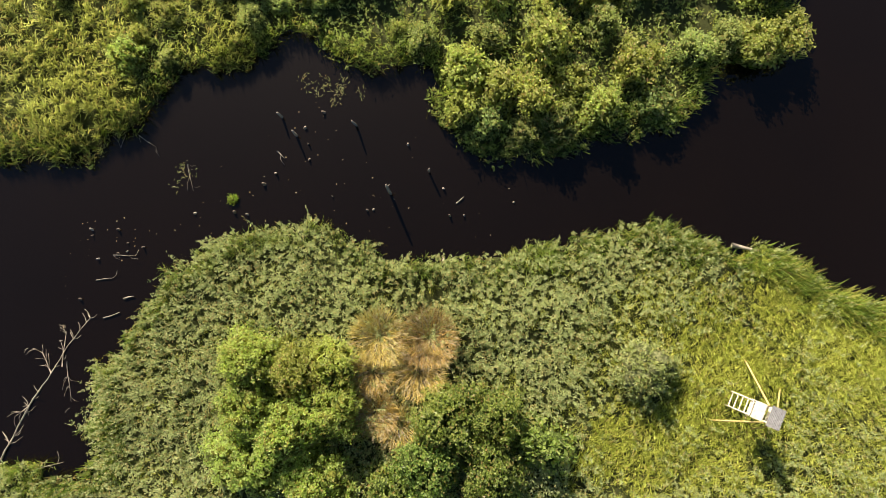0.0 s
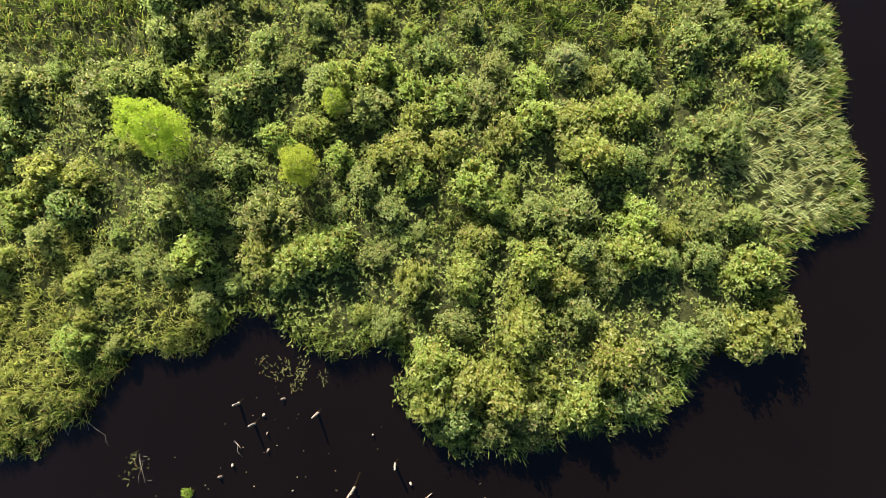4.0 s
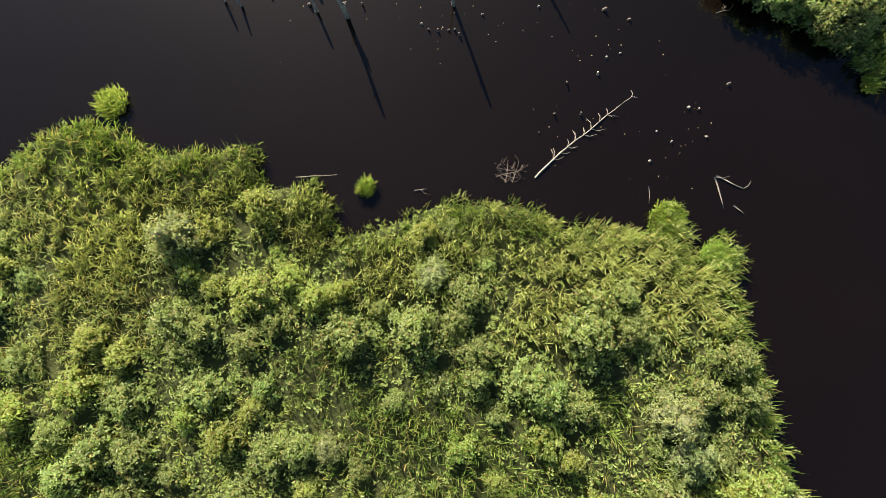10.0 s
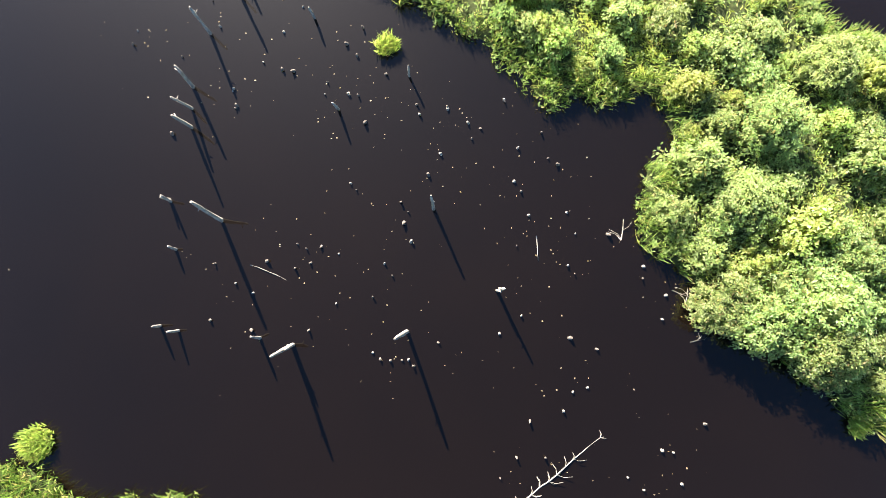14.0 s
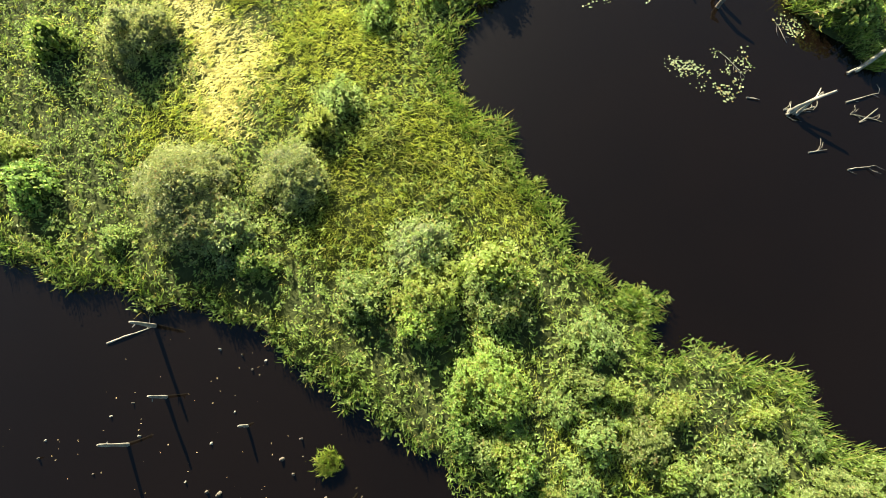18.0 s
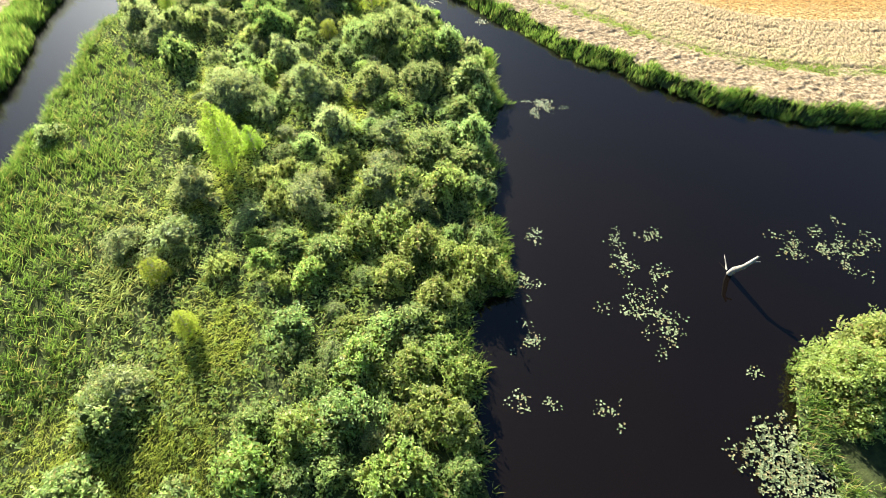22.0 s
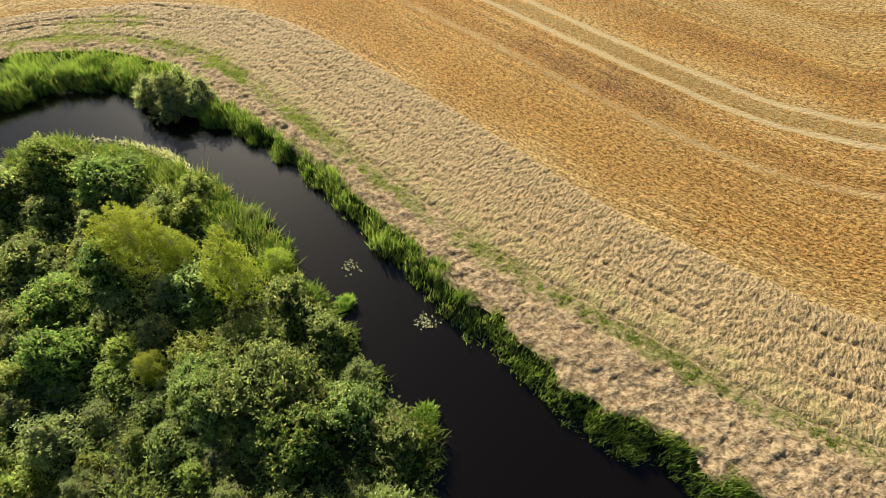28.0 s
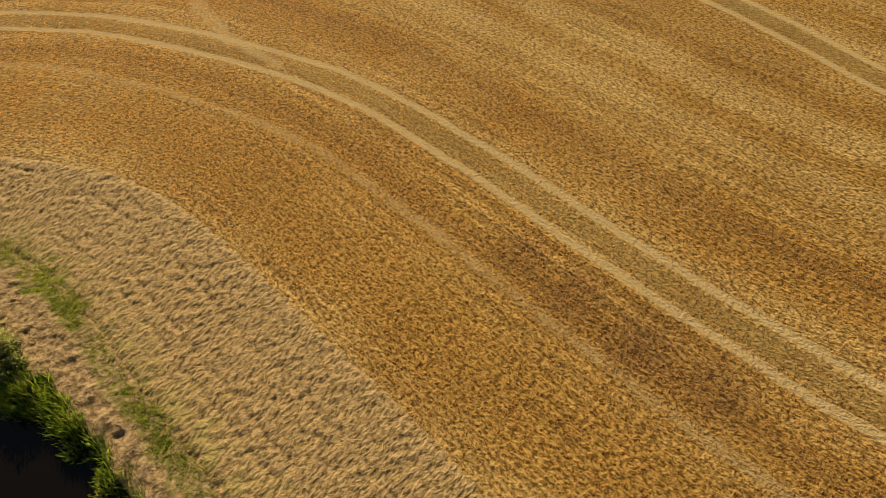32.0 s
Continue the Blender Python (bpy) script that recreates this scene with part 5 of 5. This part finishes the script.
def fallen(points, r, seed, twigs, label, group="", material=None):
    """A fallen branch that lies in the water, with side twigs."""
    g = random.Random(seed)
    top = new("fallen_branch")
    r *= 0.7
    line = curve_points(points, False, 0.4)
    m = len(line)
    pts = [(x + g.uniform(-0.03, 0.03), y + g.uniform(-0.03, 0.03), r * 0.5 + 0.04 * math.sin(i * 0.9)) for i, (x, y) in enumerate(line)]
    radii = [r * (1 - 0.7 * i / max(1, m - 1)) for i in range(m)]
    part_of("stem", join_tubes("stem", [rough_trunk(pts, radii, seed, 7)], material or DEADWOOD), top)
    for _ in range(twigs):
        i = g.randrange(m // 6, m)
        j = max(1, min(i, m - 1))
        way = math.atan2(line[j][1] - line[j - 1][1], line[j][0] - line[j - 1][0]) + g.choice((-1, 1)) * g.uniform(0.5, 1.1)
        long, c = g.uniform(0.3, 0.85) * (1 - 0.3 * i / m), pts[i]
        p1 = (c[0] + 0.5 * long * math.cos(way), c[1] + 0.5 * long * math.sin(way), c[2] + g.uniform(0.0, 0.1))
        p2 = (c[0] + long * math.cos(way + 0.25), c[1] + long * math.sin(way + 0.25), c[2] + g.uniform(-0.05, 0.14))
        part_of("twig", join_tubes("twig", [tube([c, p1, p2], [r * 0.35, r * 0.28, 0.008], 5)], material or DEADWOOD), top)
    return tagged(top, label, "branch", group)


FALLEN = [
    ([(26.6, 36.2), (28.3, 36.8), (30.2, 37.2), (31.7, 37.6), (32.8, 37.8)], 0.075, 24),
    ([(34.6, 32.4), (34.3, 30.8)], 0.07, 1), ([(34.7, 32.4), (35.6, 31.3)], 0.06, 1), ([(34.8, 30.7), (35, 30.2)], 0.06, 0), ([(31.5, 33.4), (31.1, 32.6)], 0.05, 0),
    ([(15.8, 41.4), (18, 40.5)], 0.035, 0), ([(20.9, 38.2), (21.5, 38)], 0.05, 1), ([(21.3, 52.3), (22, 51.6), (22.8, 50.6)], 0.03, 0), ([(34.4, 47.5), (33.9, 46.4)], 0.04, 0),
    ([(-5.9, 10.6), (-5.7, 10.0)], 0.06, 1), ([(1.7, 3.8), (2.2, 3.9)], 0.07, 0), ([(-12.5, 14.7), (-11.9, 13.7)], 0.03, 3), ([(-13.7, 14.5), (-13.2, 15)], 0.03, 2),
    ([(-16.4, 9.2), (-15.3, 8.7)], 0.04, 3), ([(-17.8, 8.4), (-16.9, 8.1)], 0.05, 1), ([(-16.8, 6.8), (-16.2, 6.7)], 0.1, 0), ([(-18.2, 6.3), (-17.3, 6.2)], 0.07, 0),
]
FALLEN_MORE = [
    ([(-24.8, 0.5), (-23.2, 0.2)], 0.05, 3), ([(-10.7, 12.1), (-11, 10.5)], 0.025, 4),
    ([(-26.3, 1.7), (-23.8, 3.7), (-22, 4.8), (-20.2, 6), (-18.9, 6.6)], 0.075, 24), ([(-22, 4.8), (-22, 6), (-22.6, 6.6)], 0.05, 8), ([(-21.3, 4.9), (-20.3, 6.7)], 0.045, 8), ([(-21, 5), (-21.3, 3.8), (-21.7, 2.7)], 0.045, 7), ([(-23.8, 3.7), (-24.7, 3.5)], 0.045, 6),
    ([(24.7, 68.7), (27, 68.5)], 0.08, 1), ([(59.3, 64.4), (60.9, 64.1)], 0.09, 5), ([(59.4, 64.7), (60.7, 64.0)], 0.07, 3), ([(63.4, 64.9), (66, 65.1)], 0.11, 1), ([(62.4, 63.6), (64.2, 63.3)], 0.06, 3),
    ([(62.2, 63), (63.4, 61.9)], 0.06, 4), ([(62.3, 62.4), (63.6, 62.6)], 0.06, 2), ([(59.1, 62.2), (60, 61.9)], 0.05, 2), ([(60.3, 60.6), (61.6, 60.2)], 0.05, 4), ([(58.1, 66.1), (58.6, 65.7)], 0.06, 0), ([(61.9, 69), (61.7, 67.8)], 0.04, 3),
    ([(58.4, 68.8), (58.7, 67.1)], 0.03, 5), ([(13.9, -4.5), (15, -5.4)], 0.2, 0), ([(-0.5, 1.0), (-0.1, 1.5)], 0.15, 0),
]
FALLEN_MORE += [
    ([(24.9, 37.1), (26.1, 36.8)], 0.035, 8), ([(25.2, 36.6), (25.8, 37.6)], 0.03, 8), ([(25.5, 36.5), (26.2, 37.2)], 0.03, 8), ([(25.1, 37.5), (25.9, 36.9)], 0.03, 8),
    ([(39, 42.4), (39.6, 41.7)], 0.035, 6), ([(39.3, 41.6), (39.7, 42.2)], 0.03, 4), ([(38.6, 39.9), (39.2, 39.7)], 0.03, 3), ([(37.9, 45.6), (38.5, 46.4)], 0.04, 4),
]
for i, (pts, r, twigs) in enumerate(FALLEN + FALLEN_MORE):
    fallen(pts, r, i + 300, twigs, "bleached fallen tree with bare twigs lying in water" if twigs > 8 else "bare bleached branch lying in the dark water", "fallen branches", WET_WOOD if twigs == 8 and r < 0.04 else None)


def snag(x, y, parts, label):
    """A broken stem that rises from the water, with stout arms."""
    top = new("dead_snag")
    top.location = (x, y, 0)
    for i, (name, pts, r0, r1) in enumerate(parts):
        rr = [r0 + (r1 - r0) * k / (len(pts) - 1) for k in range(len(pts))]
        part_of(name, join_tubes(name, [rough_trunk(pts, rr, i + int(x), 8)], WET_WOOD if name == "stem" else DEADWOOD), top)
    tagged(top, label, "dead tree")


snag(69.95, 84.05, [("trunk", [(0, 0, -0.6), (-0.1, -0.3, 0.6), (-0.2, -0.62, 1.35), (0.0, -0.7, 1.7), (0.25, -0.75, 2.1)], 0.17, 0.07), ("twig", [(0.0, -0.7, 1.7), (0.35, -0.95, 1.8)], 0.07, 0.03), ("spike", [(0, 0, -0.1), (0.2, 0.45, 0.2), (0.35, 0.8, 0.35)], 0.06, 0.02)], "white bleached snag leaning with a bent top")
snag(59.7, 71.3, [("stem", [(0, 0, -0.7), (0.08, -0.04, 0.5), (0.22, -0.1, 0.9)], 0.12, 0.11), ("arm", [(0.22, -0.1, 0.9), (0.42, -0.2, 1.1), (0.65, -0.3, 1.3)], 0.11, 0.05)], "thick grey broken snag standing in water")
snag(60.0, 71.9, [("stem", [(0, 0, -0.7), (0.1, 0, 0.5), (0.4, -0.12, 1.0)], 0.13, 0.1)], "thick grey broken snag standing in water")


snag(59.3, 64.5, [("trunk", [(0, 0, -0.6), (0.5, -0.1, 0.5), (1.0, -0.2, 1.0), (1.7, -0.4, 1.5)], 0.13, 0.06), ("twig", [(1.0, -0.2, 1.0), (1.3, 0.1, 1.3)], 0.05, 0.02)], "bleached dead trunk leaning out of the water")
snag(59.6, 64.1, [("trunk", [(0, 0, -0.6), (0.4, 0.15, 0.4), (1.2, 0.3, 1.0)], 0.1, 0.05)], "bleached dead trunk leaning out of the water")
snag(63.6, 64.8, [("trunk", [(0, 0, -0.5), (0.8, 0.1, 0.5), (2.2, 0.3, 1.0)], 0.15, 0.09)], "thick bleached trunk leaning against the islet")


# ---- floating leaves and tussocks ----
PADS = [
    [(68.7, 100.6, 1.1), (62, 91, 0.7), (65.8, 88.6, 0.7), (65.1, 87, 1.1), (67.8, 87.9, 0.7), (64.3, 84.5, 1.6), (66.5, 85.4, 0.8), (64.5, 82.6, 1.4), (59.8, 88.2, 0.9), (58.2, 85.2, 1), (56, 82.7, 0.7), (57.3, 82, 0.4), (59.6, 80.5, 0.7), (74.8, 83.8, 1.3), (76.2, 82.6, 1.8), (78.2, 82.1, 1.2), (66.9, 79, 0.4)],
    [(54.7, 75.3, 1.3), (57.7, 74, 1.2), (56.5, 68.9, 1.4), (57.1, 66.9, 0.8), (58.8, 67.8, 1.1), (62.3, 68.6, 1.1), (64.5, 74.8, 2.3), (64.7, 71.5, 1.5), (68.2, 117.4, 0.6), (68.7, 101, 1.2), (70.1, 112.6, 0.3), (70.4, 112.4, 0.7)],
]
g = np.random.default_rng(77)
pads = []
for rows in PADS:
    for x, y, r in rows:
        n = int(75 * r * r) + 18
        hubs = g.normal(0, 0.45 * r, (4 + int(6 * r), 2))
        c = hubs[g.integers(0, len(hubs), n)] * g.uniform(0.8, 1.1, (n, 1)) + g.normal(0, 0.1 + 0.05 * r, (n, 2)) + (x, y)
        way = unit(np.column_stack([np.cos(g.uniform(0, 6.28, n)), np.sin(g.uniform(0, 6.28, n)), g.normal(0.05, 0.08, n)]))
        long = g.uniform(0.05, 0.15, n)
        pads.append(leaf_quads(np.column_stack([c, g.uniform(0.006, 0.03, n)]), way, np.tile([0, 0, 1.0], (n, 1)), long, long * 0.85, 0.0))
# drowned twigs with a few brown leaves in the first channel
drowned = []
for x, y, r in [(-2.4, 13, 1), (-1.2, 11.7, 1.1), (-11.1, 11.8, 0.6)]:
    n = int(90 * r)
    hubs = g.normal(0, 0.45 * r, (7, 2))
    c = hubs[g.integers(0, 7, n)] + g.normal(0, 0.16, (n, 2)) + (x, y)
    drowned.append(leaf_quads(np.column_stack([c, g.uniform(0.005, 0.05, n)]), unit(np.column_stack([g.normal(size=(n, 2)), g.normal(0.1, 0.2, n)])), np.tile([0, 0, 1.0], (n, 1)), g.uniform(0.06, 0.25, n), 0.03))
stuff("drowned_twigs", drowned, BROWN_REED, "brown twigs and leaves lying in shallow water", "water plants")
# leaves that stand out of the shallows beside the islet
p, ge = scatter((61.5, 70.5, 67.5, 79), 60, 171)
p = p[(ge.random(len(p)) < near(p, [(64.9, 75.3, 1.7), (65.2, 73.3, 1.2), (65.6, 71.6, 0.9)])) & (land(p, "D") < 0.3)]
pads.append(herbs(p, np.zeros(len(p)), ge, 0.28, 0.13, 0.6, 4))
stuff("floating_leaves", pads, PAD, "patches of pale green floating leaves on water", "water plants")

# pale dead reeds washed against the tip of the island
gm = np.random.default_rng(88)
wash = curve_points([(55, 135.1), (57.6, 133.5), (60.4, 130.6), (61.1, 128.9), (61.8, 127.2)], False, 0.1)
k = (len(wash) * gm.beta(2.2, 1.2, 620)).astype(int)
stuff("washed_up_reeds", [lying(wash[k] + gm.normal(0, 0.13, (len(k), 2)) + (0.65, 0.4), np.full(len(k), 0.05) + gm.uniform(0, 0.06, len(k)), gm, 0.4, 0.06, 2.2, 0.6)], DRY, "pale dead reeds washed up along the shore", "reeds")
# flakes of bark and twig that drift between the stumps
gd = np.random.default_rng(99)
spots = [xy for rows in STUMPS for xy in rows]
k = gd.integers(0, len(spots), 480)
p = np.array(spots)[k] + gd.normal(0, 1.1, (len(k), 2))
p = p[np.max([land(p, key) for key in "ABC"], axis=0) < -0.5]
long = gd.uniform(0.03, 0.11, len(p))
a = gd.uniform(0, 6.28, len(p))
flakes = leaf_quads(np.column_stack([p, np.full(len(p), 0.012)]), unit(np.column_stack([np.cos(a), np.sin(a), np.full(len(p), 0.06)])), np.tile([0, 0, 1.0], (len(p), 1)), long, long * gd.uniform(0.2, 0.8, len(p)))
stuff("drifting_debris", [flakes], STRAW, "small pale flakes drifting on the water", "debris")
TUSSOCKS = [(8.8, 49, 1.2), (18.8, 39.4, 0.6), (31.5, 31.5, 1.4), (32, 59.4, 0.8), (43.6, 33.3, 0.6), (32.8, 28.9, 1.1), (47.4, 59.5, 1.2), (67.2, 115.2, 0.6), (68.3, 108.2, 0.7), (65.9, 102.5, 0.8), (-9.2, 9.2, 0.3), (67.8, 107.7, 0.8)]
for i, (x, y, r) in enumerate(TUSSOCKS):
    gt = np.random.default_rng(500 + i)
    n = int(150 * r * r) + 40
    a, rad = gt.uniform(0, 6.28, n), r * 0.62 * np.sqrt(gt.random(n))
    p = np.column_stack([rad * np.cos(a), rad * np.sin(a)])
    top = new("reed_tussock")
    top.location = (x, y, 0)
    out = blades(p, np.full(n, -0.05), gt, (0.4 if r < 0.5 else 0.75) * (1.1 - 0.5 * rad / r), 0.06, 5, 0.45, 0.2)
    mound = mesh_of("root_mound", np.array([(r * 0.6 * math.cos(t) * s, r * 0.6 * math.sin(t) * s, z) for s, z in ((1, -0.4), (0.9, 0.05), (0.4, 0.16)) for t in np.linspace(0, 6.28, 12, endpoint=False)]), np.array([(k * 12 + j, k * 12 + (j + 1) % 12, k * 12 + 12 + (j + 1) % 12, k * 12 + 12 + j) for k in range(2) for j in range(12)]), BARK, smooth=True)
    part_of("root_mound", mound, top)
    part_of("foliage", mesh_of("foliage", out, quad_faces(len(out) // 4), TUSSOCK), top)
    tagged(top, "bright green reed tussock growing out of the water", "reeds", "reed tussocks")


# ---- the dry bush on the near bank ----
def dry_bush(x, y, r, seed):
    g = random.Random(seed)
    top = new("dry_bush")
    top.location = (x, y, 0.2)
    stems = []
    for i in range(10):
        a, long = g.uniform(0, 6.28), r * g.uniform(0.6, 0.95)
        stems.append(tube([(0, 0, 0), (long * 0.5 * math.cos(a), long * 0.5 * math.sin(a), 0.75), (long * math.cos(a + 0.2), long * math.sin(a + 0.2), 1.0)], [0.05, 0.035, 0.012], 5))
    part_of("trunk", join_tubes("trunk", stems, DEADWOOD), top)
    gn = np.random.default_rng(seed)
    n = int(900 * r * r)
    a, f = gn.uniform(0, 6.28, n), gn.random(n) ** 0.7 * r * 0.75
    base = np.column_stack([f * np.cos(a), f * np.sin(a), 0.3 + 0.5 * f + gn.uniform(0, 0.3, n)])
    turn = a + gn.normal(0, 0.35, n)
    way = unit(np.column_stack([np.cos(turn), np.sin(turn), gn.uniform(0.3, 1.2, n)]))
    out = leaf_quads(base, way, gn.normal(size=(n, 3)), gn.uniform(0.3, 0.75, n), 0.02, 0.06)
    part_of("crown", mesh_of("crown", out, quad_faces(n), DRY_TWIG), top)
    tagged(top, "withered orange-brown bush with dry bare twigs", "bush", "withered bushes")


DRY_TWIG = leaf_material("withered_twig", (0.17, 0.12, 0.03), (0.34, 0.26, 0.06), (0.5, 0.4, 0.12), (0.36, 0.32, 0.22), 0.3, 0.15)
for i, (x, y, r) in enumerate([(-4.9, -0.9, 1.7), (-2.6, -2.0, 1.8), (-3.8, -3.4, 1.6), (-6.7, -4.3, 1.4), (-5.9, -5.4, 1.2), (-6, -2.4, 1.2)]):
    dry_bush(x, y, r, 600 + i)


# ---- the hunting stand ----
def bar(name, a, b, r, parent, material, label="", sides=7):
    return part_of(name, join_tubes(name, [tube([a, (Vector(a) + Vector(b)) / 2, b], [r, r * 0.95, r * 0.85], sides)], material), parent, label)


def board(name, size, at, turn, parent, material, label=""):
    bm = bmesh.new()
    bmesh.ops.create_cube(bm, size=1, matrix=Matrix.Diagonal((*size, 1)))
    bmesh.ops.bevel(bm, geom=bm.edges[:], offset=min(size) * 0.2, segments=1, affect="EDGES")
    me = bpy.data.meshes.new(name)
    bm.to_mesh(me)
    bm.free()
    me.materials.append(material)
    ob = part_of(name, me, parent, label)
    ob.matrix_basis = pose(*at, *turn)
    return ob


stand = new("hunting_stand")
stand.matrix_basis = pose(10.3, -11.7, 0.2, 0, 0, -48)
# local x runs from the ladder to the roofed back, z up
for a, b in (((0.35, 0.42, 2.3), (-0.5, 2.35, 0)), ((0.75, 0.4, 2.3), (1.9, 1.55, 0)), ((0.35, -0.42, 2.3), (-1.1, -1.55, 0)), ((0.75, -0.4, 2.3), (1.2, -1.1, 0))):
    bar("leg", a, b, 0.05, stand, POLE)
for y in (-0.36, 0.36):
    bar("ladder_rail", (0.0, y, 2.0), (-0.65, y * 1.05, 0), 0.04, stand, BOARD)
    bar("roof_post", (0.42, y, 1.5), (0.42, y, 2.55), 0.04, stand, BOARD)
    bar("arm_rest", (-0.2, y, 1.95), (0.8, y, 2.05), 0.035, stand, BOARD)
for i in range(6):
    f = (i + 0.7) / 6.5
    bar("rung", (-0.65 + 0.65 * f, -0.4, 2.0 * f), (-0.65 + 0.65 * f, 0.4, 2.0 * f), 0.028, stand, BOARD)
for i in range(5):
    board("seat_board", (0.16, 0.86, 0.03), (-0.06 + 0.17 * i, 0, 1.62), (0, 0, 0), stand, BOARD)
board("front_panel", (0.5, 0.84, 0.025), (0.08, 0, 2.12), (0, -12, 0), stand, BOARD, "white painted board")
board("back_panel", (0.03, 0.8, 0.7), (0.8, 0, 1.95), (0, 0, 0), stand, BOARD)
wave = np.linspace(0, 0.74, 45)
prof = 0.018 * np.sin(wave / 0.74 * 2 * math.pi * 9)
yy = np.array([-0.5, 0.5])
rv = np.array([(x, y, z) for x, z in zip(wave, prof) for y in yy])
rf = sheet(45, 2)
rv = np.concatenate([rv, rv - [0, 0, 0.008]])
rf = np.concatenate([rf, rf[:, ::-1] + 90])
roof = part_of("roof", mesh_of("roof", rv, rf, ROOF), stand, "grey corrugated roofing sheet")
roof.matrix_basis = pose(0.32, 0, 2.6, 0, 8, 0)
tagged(stand, "wooden raised hunting stand with corrugated roof on splayed poles", "hunting stand")
